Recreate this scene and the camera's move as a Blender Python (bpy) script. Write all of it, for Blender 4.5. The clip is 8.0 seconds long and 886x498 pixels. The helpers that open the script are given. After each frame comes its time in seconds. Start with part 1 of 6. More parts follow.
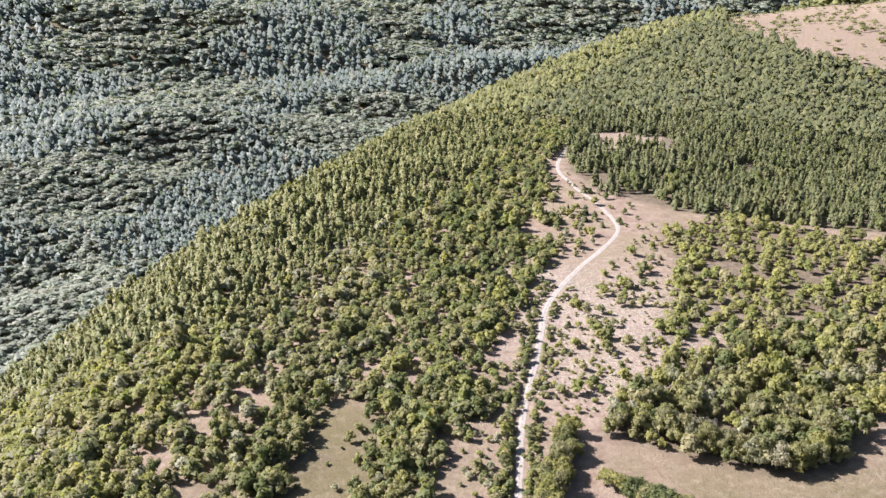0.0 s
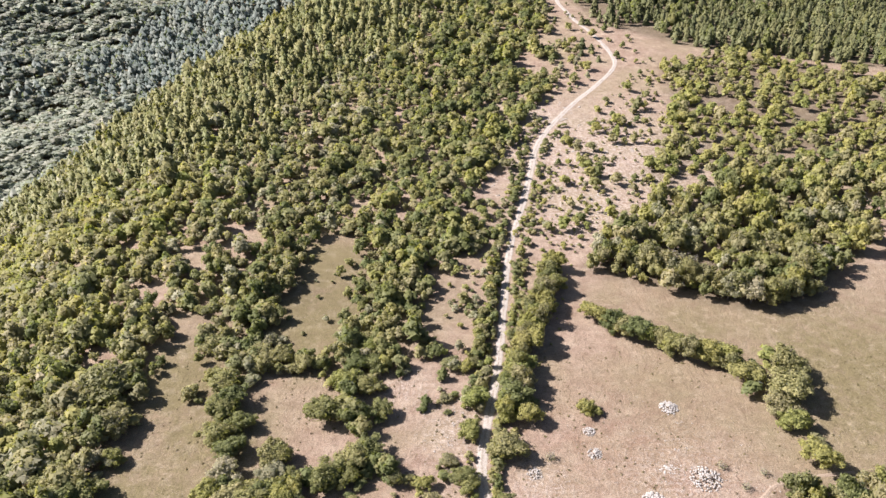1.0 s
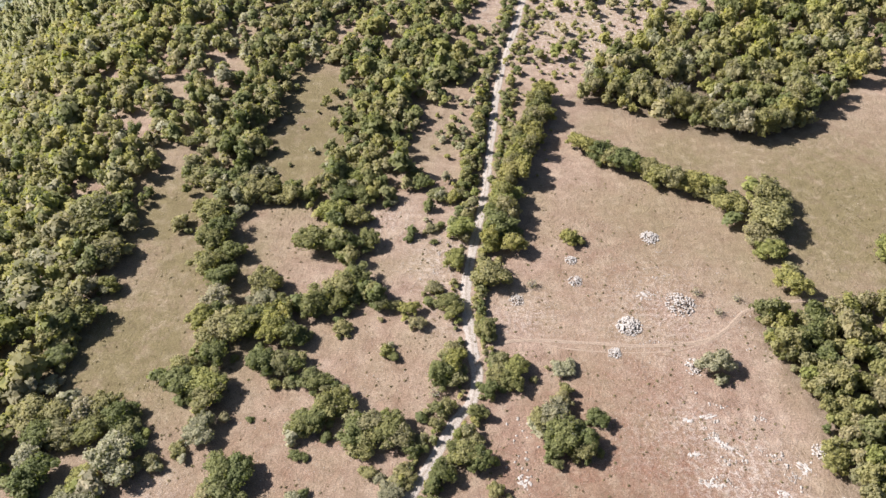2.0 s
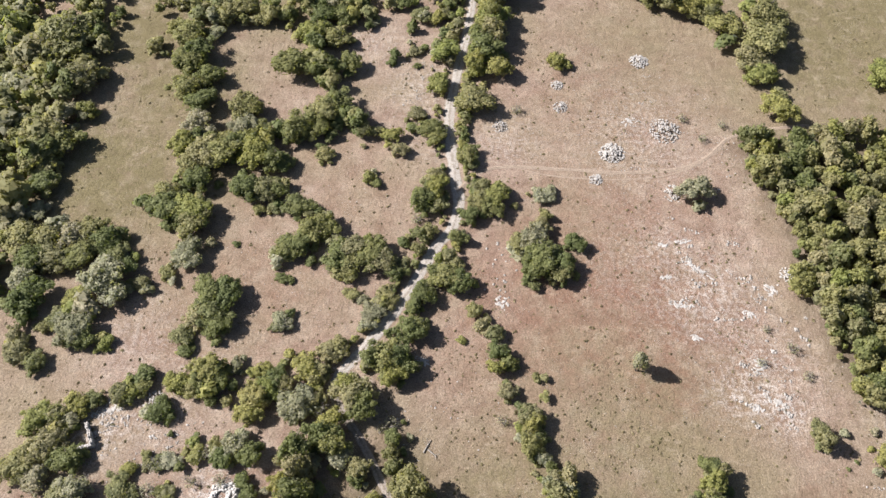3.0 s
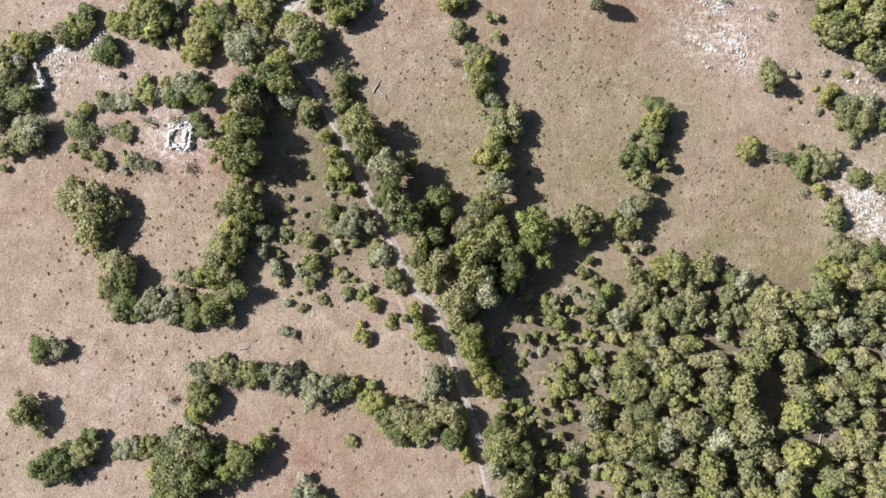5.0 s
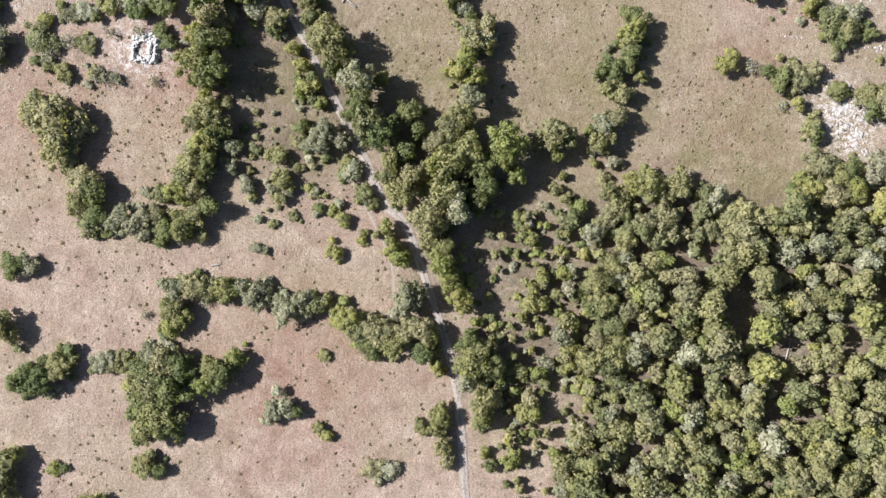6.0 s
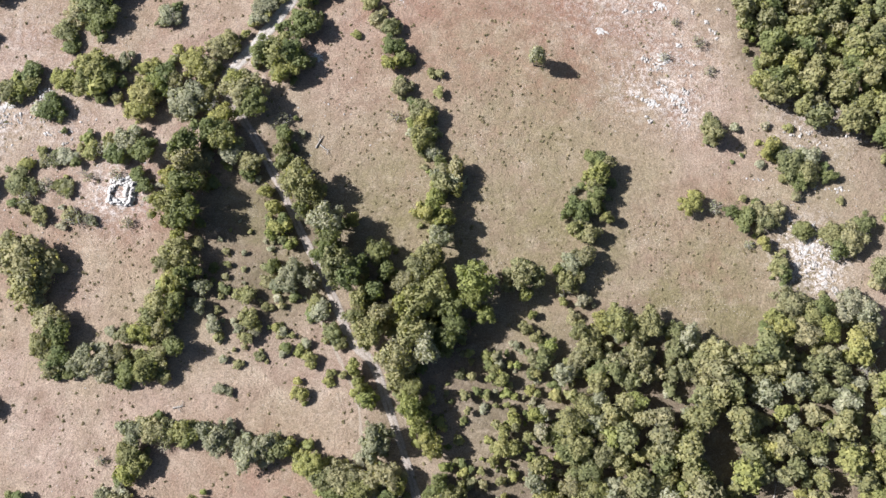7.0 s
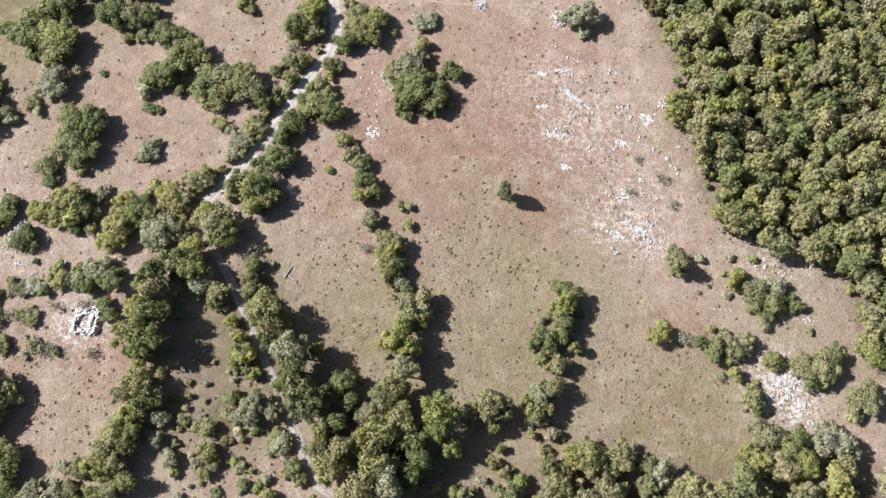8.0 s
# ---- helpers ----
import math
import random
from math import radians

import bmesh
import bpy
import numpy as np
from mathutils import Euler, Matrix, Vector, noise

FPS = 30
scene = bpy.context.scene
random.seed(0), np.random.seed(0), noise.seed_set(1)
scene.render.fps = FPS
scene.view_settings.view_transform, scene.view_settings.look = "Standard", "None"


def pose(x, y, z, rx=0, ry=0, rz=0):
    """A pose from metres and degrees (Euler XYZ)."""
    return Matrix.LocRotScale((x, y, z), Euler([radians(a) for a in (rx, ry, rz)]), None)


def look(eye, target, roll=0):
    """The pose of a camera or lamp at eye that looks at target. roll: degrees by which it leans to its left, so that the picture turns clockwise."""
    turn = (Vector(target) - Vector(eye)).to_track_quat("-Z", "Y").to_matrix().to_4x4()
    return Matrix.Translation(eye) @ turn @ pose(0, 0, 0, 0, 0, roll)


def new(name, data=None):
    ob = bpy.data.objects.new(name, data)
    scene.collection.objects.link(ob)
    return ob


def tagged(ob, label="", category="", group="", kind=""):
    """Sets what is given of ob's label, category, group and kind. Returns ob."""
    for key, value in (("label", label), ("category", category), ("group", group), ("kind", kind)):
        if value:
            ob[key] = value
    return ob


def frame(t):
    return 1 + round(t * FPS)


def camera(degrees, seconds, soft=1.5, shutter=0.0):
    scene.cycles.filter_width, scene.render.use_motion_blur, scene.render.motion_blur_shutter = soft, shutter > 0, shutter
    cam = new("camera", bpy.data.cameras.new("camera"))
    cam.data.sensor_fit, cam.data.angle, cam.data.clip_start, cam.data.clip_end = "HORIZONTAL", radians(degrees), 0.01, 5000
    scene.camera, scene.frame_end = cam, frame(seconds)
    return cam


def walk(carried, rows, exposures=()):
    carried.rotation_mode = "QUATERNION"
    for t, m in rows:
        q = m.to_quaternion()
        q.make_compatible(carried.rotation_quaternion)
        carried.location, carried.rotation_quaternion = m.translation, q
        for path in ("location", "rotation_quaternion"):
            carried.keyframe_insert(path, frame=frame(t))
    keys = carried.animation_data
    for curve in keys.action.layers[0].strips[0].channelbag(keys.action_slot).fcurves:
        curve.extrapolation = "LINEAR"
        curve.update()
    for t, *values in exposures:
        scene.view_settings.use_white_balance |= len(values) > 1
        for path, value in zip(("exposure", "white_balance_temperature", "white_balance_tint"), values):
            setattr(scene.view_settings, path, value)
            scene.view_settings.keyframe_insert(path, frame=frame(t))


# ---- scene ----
cam = camera(59.1, 8.0, soft=1.5)
# time, x, y, z, yaw, pitch, roll of the drone's camera as it slides sideways and tips down
ROWS = [
    (0.0, 0.00, 0.00, 110.00, 0.00, -21.14, -0.55),
    (0.5, 1.24, 0.12, 110.38, -0.03, -29.44, -0.47),
    (1.0, 2.46, 0.13, 110.53, -0.05, -33.16, -0.43),
    (1.5, 3.48, 0.05, 110.53, -0.14, -39.39, -0.32),
    (1.7, 3.87, 0.06, 110.58, -0.22, -41.84, -0.27),
    (2.8, 6.38, 0.37, 111.40, -0.63, -55.90, 0.07),
    (3.0, 6.98, 0.34, 111.42, -0.72, -58.45, 0.16),
    (3.5, 8.64, 0.18, 111.47, -0.83, -64.81, 0.24),
    (4.0, 10.45, -0.07, 111.42, -0.77, -71.20, 0.14),
    (4.5, 12.41, -0.37, 111.34, -0.65, -77.57, 0.00),
    (5.0, 14.50, -0.74, 111.19, -0.60, -83.87, -0.05),
    (5.2, 15.37, -0.87, 111.12, -0.63, -86.42, 0.00),
    (5.6, 16.90, -1.10, 110.82, -0.67, -89.50, 0.00),
    (6.0, 18.45, -1.32, 110.40, -0.68, -89.70, 0.00),
    (6.3, 19.68, -1.50, 110.12, -0.68, -88.86, 0.00),
    (6.5, 20.55, -1.69, 109.94, -0.70, -88.10, 0.00),
    (6.8, 21.87, -1.99, 109.60, -0.78, -84.01, -0.02),
    (7.0, 22.74, -2.23, 109.40, -0.79, -79.03, -0.01),
    (7.2, 23.60, -2.51, 109.26, -0.80, -73.87, 0.02),
    (7.5, 24.87, -2.97, 109.00, -0.67, -69.37, -0.19),
    (8.0, 26.99, -3.80, 108.59, -1.39, -68.66, 0.64),
]
walk(cam, [(t, pose(x, y, z, 90 + pitch, 0, yaw) @ pose(0, 0, 0, 0, 0, roll)) for t, x, y, z, yaw, pitch, roll in ROWS],
     exposures=[(0.0, 1.35, 5950, 19), (0.5, 1.37, 6200, 20), (1.0, 1.31, 6300, 19), (1.5, 1.22, 6300, 18), (3.0, 1.05, 6150, 14), (5.0, 1.13, 5850, 12), (6.5, 1.24, 5780, 13), (8.0, 1.19, 5820, 13)])

# ---------------------------------------------------------------- light
SUN_UP, SUN_X, SUN_Y = 40.0, -0.972, 0.235
world = bpy.data.worlds.new("sky")
scene.world = world
world.use_nodes = True
sky = world.node_tree.nodes.new("ShaderNodeTexSky")
sky.sky_type, sky.sun_disc = "NISHITA", False
sky.sun_elevation, sky.sun_rotation = radians(SUN_UP), math.atan2(SUN_X, SUN_Y)
sky.air_density, sky.dust_density = 1.2, 2.0
world.node_tree.links.new(sky.outputs[0], world.node_tree.nodes["Background"].inputs[0])
world.node_tree.nodes["Background"].inputs[1].default_value = 0.038
sun_data = bpy.data.lights.new("sun", "SUN")
sun_data.energy, sun_data.angle, sun_data.color = 5.0, radians(0.53), (1.0, 0.94, 0.86)
sun = new("sun", sun_data)
flat = math.cos(radians(SUN_UP))
sun.matrix_world = look((SUN_X * flat * 500, SUN_Y * flat * 500, 500 * math.sin(radians(SUN_UP))), (0, 0, 0))


# ---------------------------------------------------------------- materials
def material(name):
    mat = bpy.data.materials.new(name)
    mat.use_nodes = True
    nt = mat.node_tree
    return mat, nt, nt.nodes["Principled BSDF"]


def node(nt, kind, **values):
    n = nt.nodes.new(kind)
    for key, value in values.items():
        n.inputs[key].default_value = value
    return n


def mixed(nt, fac, a, b, blend="MIX"):
    n = nt.nodes.new("ShaderNodeMix")
    n.data_type, n.blend_type = "RGBA", blend
    for slot, v in ((n.inputs[0], fac), (n.inputs[6], a), (n.inputs[7], b)):
        if isinstance(v, bpy.types.NodeSocket):
            nt.links.new(v, slot)
        else:
            slot.default_value = v if not isinstance(v, tuple) else (*v, 1)
    return n.outputs[2]


def sums(nt, op, a, b=0.0, clamp=False):
    n = nt.nodes.new("ShaderNodeMath")
    n.operation, n.use_clamp = op, clamp
    for slot, v in ((n.inputs[0], a), (n.inputs[1], b)):
        if isinstance(v, bpy.types.NodeSocket):
            nt.links.new(v, slot)
        else:
            slot.default_value = v
    return n.outputs[0]


def ranged(nt, v, a, b, c=0.0, d=1.0):
    n = nt.nodes.new("ShaderNodeMapRange")
    nt.links.new(v, n.inputs[0])
    for k, x in zip((1, 2, 3, 4), (a, b, c, d)):
        n.inputs[k].default_value = x
    return n.outputs[0]


def noisy(nt, scale, detail=4.0, rough=0.55, where=None):
    n = node(nt, "ShaderNodeTexNoise", Scale=scale, Detail=detail, Roughness=rough)
    if where is None:
        where = nt.nodes.new("ShaderNodeNewGeometry").outputs["Position"]
    nt.links.new(where, n.inputs["Vector"])
    return n.outputs["Fac"]


def ramp(nt, v, stops):
    n = nt.nodes.new("ShaderNodeValToRGB")
    el = n.color_ramp.elements
    while len(el) < len(stops):
        el.new(0.5)
    for e, (p, c) in zip(el, stops):
        e.position, e.color = p, (*c, 1)
    nt.links.new(v, n.inputs[0])
    return n.outputs[0]


def attribute(nt, name):
    n = nt.nodes.new("ShaderNodeAttribute")
    n.attribute_name = name
    return n.outputs["Fac"]


def bumped(nt, bsdf, height, strength, distance):
    n = node(nt, "ShaderNodeBump", Strength=strength, Distance=distance)
    nt.links.new(height, n.inputs["Height"])
    nt.links.new(n.outputs[0], bsdf.inputs["Normal"])


def leaf_material(name, tones, thin=0.48, blue_sheen=0.06):
    """Leaves: a tone for each tree, lighter and darker sprays in it, and some light through them."""
    mat, nt, bsdf = material(name)
    rnd = nt.nodes.new("ShaderNodeObjectInfo").outputs["Random"]
    pick = sums(nt, "FRACT", sums(nt, "ADD", rnd, attribute(nt, "tint")))
    col = ramp(nt, pick, [(i / max(1, len(tones) - 1), c) for i, c in enumerate(tones)])
    spray = nt.nodes.new("ShaderNodeNewGeometry").outputs["Random Per Island"]
    col = mixed(nt, 0.8, col, ramp(nt, spray, [(0, (0.74, 0.77, 0.70)), (0.6, (1, 1, 1)), (1, (1.25, 1.21, 1.14))]), "MULTIPLY")
    col = mixed(nt, 0.5, col, ramp(nt, noisy(nt, 0.9, 3), [(0.3, (0.7, 0.75, 0.65)), (0.7, (1.2, 1.12, 1.0))]), "MULTIPLY")
    nt.links.new(col, bsdf.inputs["Base Color"])
    bsdf.inputs["Roughness"].default_value = 0.6
    bsdf.inputs["Specular IOR Level"].default_value = 0.25
    # bluish sheen; the far woods get more of it in place of haze
    bsdf.inputs["Sheen Weight"].default_value = blue_sheen
    bsdf.inputs["Sheen Roughness"].default_value = 0.5
    bsdf.inputs["Sheen Tint"].default_value = (0.85, 0.92, 1.0, 1)
    back = nt.nodes.new("ShaderNodeBsdfTranslucent")
    nt.links.new(mixed(nt, 1.0, col, (1.15, 1.2, 0.6), "MULTIPLY"), back.inputs["Color"])
    both = node(nt, "ShaderNodeMixShader", Fac=thin)
    nt.links.new(bsdf.outputs[0], both.inputs[1])
    nt.links.new(back.outputs[0], both.inputs[2])
    nt.links.new(both.outputs[0], nt.nodes["Material Output"].inputs[0])
    return mat


LEAF = {
    "t": leaf_material("olive_oak_leaves", [(0.238, 0.234, 0.112), (0.345, 0.325, 0.172), (0.284, 0.285, 0.124), (0.382, 0.348, 0.218), (0.218, 0.235, 0.110), (0.316, 0.292, 0.184)]),
    "d": leaf_material("dark_green_leaves", [(0.165, 0.195, 0.082), (0.215, 0.230, 0.098), (0.182, 0.212, 0.094), (0.245, 0.246, 0.106)]),
    "y": leaf_material("yellow_green_leaves", [(0.298, 0.302, 0.105), (0.360, 0.340, 0.136), (0.262, 0.290, 0.102), (0.335, 0.308, 0.138)], 0.45),
    "g": leaf_material("silver_grey_leaves", [(0.320, 0.324, 0.225), (0.430, 0.420, 0.325), (0.290, 0.290, 0.200), (0.390, 0.360, 0.275)]),
    "c": leaf_material("pine_needles", [(0.192, 0.215, 0.092), (0.255, 0.247, 0.107), (0.218, 0.231, 0.096), (0.272, 0.255, 0.121)], 0.25),
    "k": leaf_material("black_pine_needles", [(0.120, 0.137, 0.065), (0.155, 0.164, 0.076), (0.140, 0.149, 0.067), (0.176, 0.175, 0.084)], 0.2),
    # pale bluish tones with distance haze mixed into the leaf colour
    "f": leaf_material("hazed_far_oak_leaves", [(0.240, 0.285, 0.230), (0.300, 0.318, 0.262), (0.268, 0.308, 0.244), (0.328, 0.328, 0.280), (0.228, 0.268, 0.220)], 0.3, 0.15),
    "p": leaf_material("hazed_far_pine_needles", [(0.160, 0.210, 0.202), (0.218, 0.250, 0.230), (0.188, 0.228, 0.220), (0.246, 0.264, 0.226)], 0.25, 0.15),
}


def bark_material():
    mat, nt, bsdf = material("grey_bark")
    n = noisy(nt, 6.0, 5)
    nt.links.new(ramp(nt, n, [(0.3, (0.07, 0.055, 0.042)), (0.7, (0.2, 0.17, 0.14))]), bsdf.inputs["Base Color"])
    bsdf.inputs["Roughness"].default_value = 0.9
    bumped(nt, bsdf, n, 0.6, 0.05)
    return mat


BARK = bark_material()


def ground_material():
    mat, nt, bsdf = material("dry_hill_ground")
    big, mid, small, fine = noisy(nt, 0.045, 5, 0.6), noisy(nt, 0.24, 7, 0.66), noisy(nt, 1.1, 6, 0.7), noisy(nt, 4.2, 5, 0.75)
    col = ramp(nt, mid, [(0.30, (0.20, 0.136, 0.100)), (0.44, (0.265, 0.195, 0.150)), (0.58, (0.315, 0.242, 0.188)), (0.72, (0.385, 0.315, 0.252))])
    col = mixed(nt, ranged(nt, big, 0.42, 0.62, 0.0, 0.75), col, (0.25, 0.205, 0.135))
    earth = sums(nt, "MULTIPLY", attribute(nt, "earth"), ranged(nt, sums(nt, "ADD", mid, sums(nt, "MULTIPLY", small, 0.5)), 0.55, 0.98, 1.0, 0.25), True)
    col = mixed(nt, earth, col, (0.215, 0.126, 0.090))
    grass = sums(nt, "MULTIPLY", attribute(nt, "grass"), ranged(nt, sums(nt, "ADD", mid, sums(nt, "MULTIPLY", small, 0.6)), 0.55, 0.95, 0.25, 1.0), True)
    col = mixed(nt, grass, col, (0.170, 0.144, 0.078))
    # forest floor: fallen leaves, darkened for the shade under the canopy
    wood = sums(nt, "MULTIPLY", attribute(nt, "litter_shade"), ranged(nt, small, 0.25, 0.6, 0.95, 0.55), True)
    col = mixed(nt, wood, col, (0.095, 0.078, 0.052))
    pale = sums(nt, "MULTIPLY", attribute(nt, "stony"), ranged(nt, sums(nt, "ADD", small, sums(nt, "MULTIPLY", fine, 0.45)), 0.68, 0.86), True)
    col = mixed(nt, pale, col, (0.50, 0.45, 0.41))
    col = mixed(nt, 1.0, col, ramp(nt, noisy(nt, 0.42, 5, 0.75), [(0.28, (0.78, 0.76, 0.74)), (0.5, (1, 1, 1)), (0.72, (1.16, 1.15, 1.14))]), "MULTIPLY")
    straw = ranged(nt, noisy(nt, 0.33, 5, 0.62), 0.52, 0.72, 0.0, 0.32)
    col = mixed(nt, straw, col, (0.40, 0.34, 0.255))
    tuft = ranged(nt, noisy(nt, 2.3, 4, 0.75), 0.56, 0.66)
    col = mixed(nt, sums(nt, "MULTIPLY", tuft, 0.72), col, (0.135, 0.108, 0.066))
    col = mixed(nt, 1.0, col, ramp(nt, fine, [(0.28, (0.46, 0.44, 0.42)), (0.5, (0.94, 0.94, 0.94)), (0.72, (1.42, 1.41, 1.39))]), "MULTIPLY")
    turned = node(nt, "ShaderNodeMapping", Rotation=(0, 0, 0.5), Scale=(0.7, 1.25, 1.0))
    nt.links.new(nt.nodes.new("ShaderNodeNewGeometry").outputs["Position"], turned.inputs["Vector"])
    combed = noisy(nt, 0.6, 6, 0.72, turned.outputs[0])
    col = mixed(nt, sums(nt, "MULTIPLY", ranged(nt, combed, 0.54, 0.68), ranged(nt, noisy(nt, 0.09, 3), 0.42, 0.66, 0.0, 0.55)), col, (0.385, 0.315, 0.235))
    col = mixed(nt, sums(nt, "MULTIPLY", ranged(nt, combed, 0.46, 0.34), ranged(nt, noisy(nt, 0.07, 3), 0.42, 0.62, 0.0, 0.6)), col, (0.165, 0.128, 0.085))
    fleck = sums(nt, "MULTIPLY", ranged(nt, noisy(nt, 5.2, 3, 0.6), 0.62, 0.68), ranged(nt, noisy(nt, 0.16, 4, 0.7), 0.46, 0.66, 0.05, 0.9))
    col = mixed(nt, fleck, col, (0.54, 0.495, 0.445))
    nt.links.new(col, bsdf.inputs["Base Color"])
    bsdf.inputs["Roughness"].default_value = 0.95
    bsdf.inputs["Specular IOR Level"].default_value = 0.1
    bumped(nt, bsdf, sums(nt, "ADD", small, sums(nt, "MULTIPLY", fine, 0.3)), 0.75, 0.4)
    return mat


def track_material(name, pale, dark):
    mat, nt, bsdf = material(name)
    across = attribute(nt, "across")
    n, m = noisy(nt, 0.8, 5, 0.65), noisy(nt, 4.5, 4, 0.7)
    wear = sums(nt, "ADD", across, sums(nt, "MULTIPLY", sums(nt, "SUBTRACT", n, 0.5), 1.9))
    col = mixed(nt, ranged(nt, wear, 0.3, 0.75), dark, pale)
    col = mixed(nt, 0.9, col, ramp(nt, m, [(0.28, (0.5, 0.48, 0.45)), (0.5, (0.95, 0.95, 0.95)), (0.72, (1.35, 1.35, 1.35))]), "MULTIPLY")
    col = mixed(nt, ranged(nt, noisy(nt, 1.9, 4, 0.7), 0.52, 0.68, 0.0, 0.6), col, dark)
    nt.links.new(col, bsdf.inputs["Base Color"])
    bsdf.inputs["Roughness"].default_value = 0.95
    bumped(nt, bsdf, m, 0.9, 0.14)
    return mat


def stone_material(name, worn, fresh=0.0):
    mat, nt, bsdf = material(name)
    n, m = noisy(nt, 1.2, 5), noisy(nt, 9.0, 5, 0.7)
    col = ramp(nt, n, [(0.3, (0.26, 0.24, 0.215)), (0.5, (0.365, 0.343, 0.315)), (0.7, (0.45, 0.43, 0.405))])
    col = mixed(nt, worn, col, (0.62, 0.60, 0.58), "MULTIPLY")
    col = mixed(nt, fresh, col, (0.60, 0.585, 0.56))
    isl = nt.nodes.new("ShaderNodeNewGeometry").outputs["Random Per Island"]
    col = mixed(nt, 0.8, col, ramp(nt, isl, [(0, (0.65, 0.62, 0.58)), (1, (1.15, 1.15, 1.15))]), "MULTIPLY")
    col = mixed(nt, ranged(nt, m, 0.55, 0.75, 0.0, 0.5), col, (0.25, 0.23, 0.19))
    nt.links.new(col, bsdf.inputs["Base Color"])
    bsdf.inputs["Roughness"].default_value = 0.9
    bumped(nt, bsdf, m, 0.7, 0.08)
    return mat


GROUND, STONE = ground_material(), stone_material("pale_limestone", 0.0)
GREY_STONE = stone_material("weathered_grey_limestone", 0.2, 0.15)
WALL_STONE = stone_material("bleached_wall_rubble", 0.0, 0.5)
FIELD_STONE = stone_material("bleached_field_stone", 0.15)
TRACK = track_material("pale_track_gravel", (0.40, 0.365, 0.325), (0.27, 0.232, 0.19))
# brown lane earth, darker than gravel partly for the trees' shade in its colour
LANE = track_material("shade_darkened_lane_earth", (0.31, 0.27, 0.23), (0.21, 0.17, 0.13))
TRAIL = track_material("trodden_earth", (0.325, 0.258, 0.196), (0.25, 0.19, 0.143))
FOOTWAY = track_material("trodden_dry_grass", (0.30, 0.25, 0.195), (0.24, 0.195, 0.15))


# ---------------------------------------------------------------- the lie of the land
def ease(a, b, v):
    t = np.clip((v - a) / (b - a), 0, 1)
    return t * t * (3 - 2 * t)


EDGE_Y = [-4000, 40, 120, 190, 230, 300, 374, 515, 640, 810, 1030, 1200, 1400, 1700, 2000, 5000]
EDGE_X = [-66, -64, -62, -66, -68, -63, -42, 12, 66, 148, 266, 385, 525, 900, 1500, 7000]
# the slopes across the valley: distance from the ridge's edge, and the level there
VALLEY = [(-200, -120), (170, -120), (300, -105), (400, -84), (470, -68), (550, -74), (640, -83), (760, -75), (1000, -42), (1400, 0), (2000, 50), (4200, 120)]
PROFILE_S = np.arange(-200, 9000, 10.0)
PROFILE_Z = np.interp(PROFILE_S, *zip(*VALLEY))
PROFILE_Z = np.convolve(np.pad(PROFILE_Z, 6, mode="edge"), np.hanning(15)[1:-1] / np.hanning(15).sum(), "valid")


def west_of_ridge(x, y):
    return (np.interp(y, EDGE_Y, EDGE_X) - x) * 0.95


def height(x, y):
    """A broad ridge top, a steep fall on its west into a valley, a wooded spur across it and higher slopes behind."""
    x, y = np.asarray(x, float), np.asarray(y, float)
    s = west_of_ridge(x, y)
    t = np.maximum(s, 0)
    near = np.where(t < 46.2, -t * t / 140, -15.246 - 0.66 * (t - 46.2))
    u = s / (1 - 0.4 * ease(950, 1400, y))
    far = np.interp(u, PROFILE_S, PROFILE_Z)
    out = ease(190, 320, u)
    far = far + out * (7 * np.sin(y / 66 + 1.3 * np.sin(s / 170)) + 3 * np.sin(y / 27 + s / 60) + 5 * np.sin(s / 105 + y / 210) * ease(560, 800, u))
    far = far - 15 * np.exp(-((y - 770 - 0.12 * (s - 320)) / 46) ** 2) * ease(210, 260, u) * (1 - ease(400, 470, u))
    far = far - 13 * np.exp(-((y - 480 + 0.3 * (s - 320)) / 50) ** 2) * ease(230, 300, u) * (1 - ease(420, 500, u))
    far = np.maximum(far, -150)
    h = np.clip(0.5 + 0.5 * (near - far) / 14, 0, 1)
    z = far * (1 - h) + near * h + 14 * h * (1 - h)
    z = z + 6 * np.sin(x / 140 + 1) * np.sin(y / 170) * ease(250, 500, np.hypot(x, y)) * (1 - ease(0, 40, s))
    z = z - 22 * ease(60, 260, -s / 0.95 - 70) * ease(260, 420, y) * (1 - ease(650, 900, y))
    z = z + 40 * ease(900, 1500, y) * ease(100, 400, -s / 0.95)
    return z + 150 * ease(1500, 3600, y)


def mesh_from(name, verts, tris, mat, normals=None, **fields):
    """A mesh out of arrays; fields are single values for each vertex."""
    me = bpy.data.meshes.new(name)
    verts, tris = np.asarray(verts, np.float32), np.asarray(tris, np.int32)
    me.vertices.add(len(verts))
    me.vertices.foreach_set("co", verts.ravel())
    me.loops.add(tris.size)
    me.loops.foreach_set("vertex_index", tris.ravel())
    me.polygons.add(len(tris))
    me.polygons.foreach_set("loop_start", np.arange(len(tris), dtype=np.int32) * tris.shape[1])
    for key, values in fields.items():
        me.attributes.new(key, "FLOAT", "POINT").data.foreach_set("value", np.asarray(values, np.float32))
    me.materials.append(mat)
    me.update(calc_edges=True)
    if normals is not None:
        me.attributes.new("custom_normal", "FLOAT_VECTOR", "POINT").data.foreach_set("vector", np.asarray(normals, np.float32).ravel())
        me.update()
    return me


def part(name, me, parent=None, label=""):
    ob = new(name, me)
    ob.parent = parent
    return tagged(ob, label)


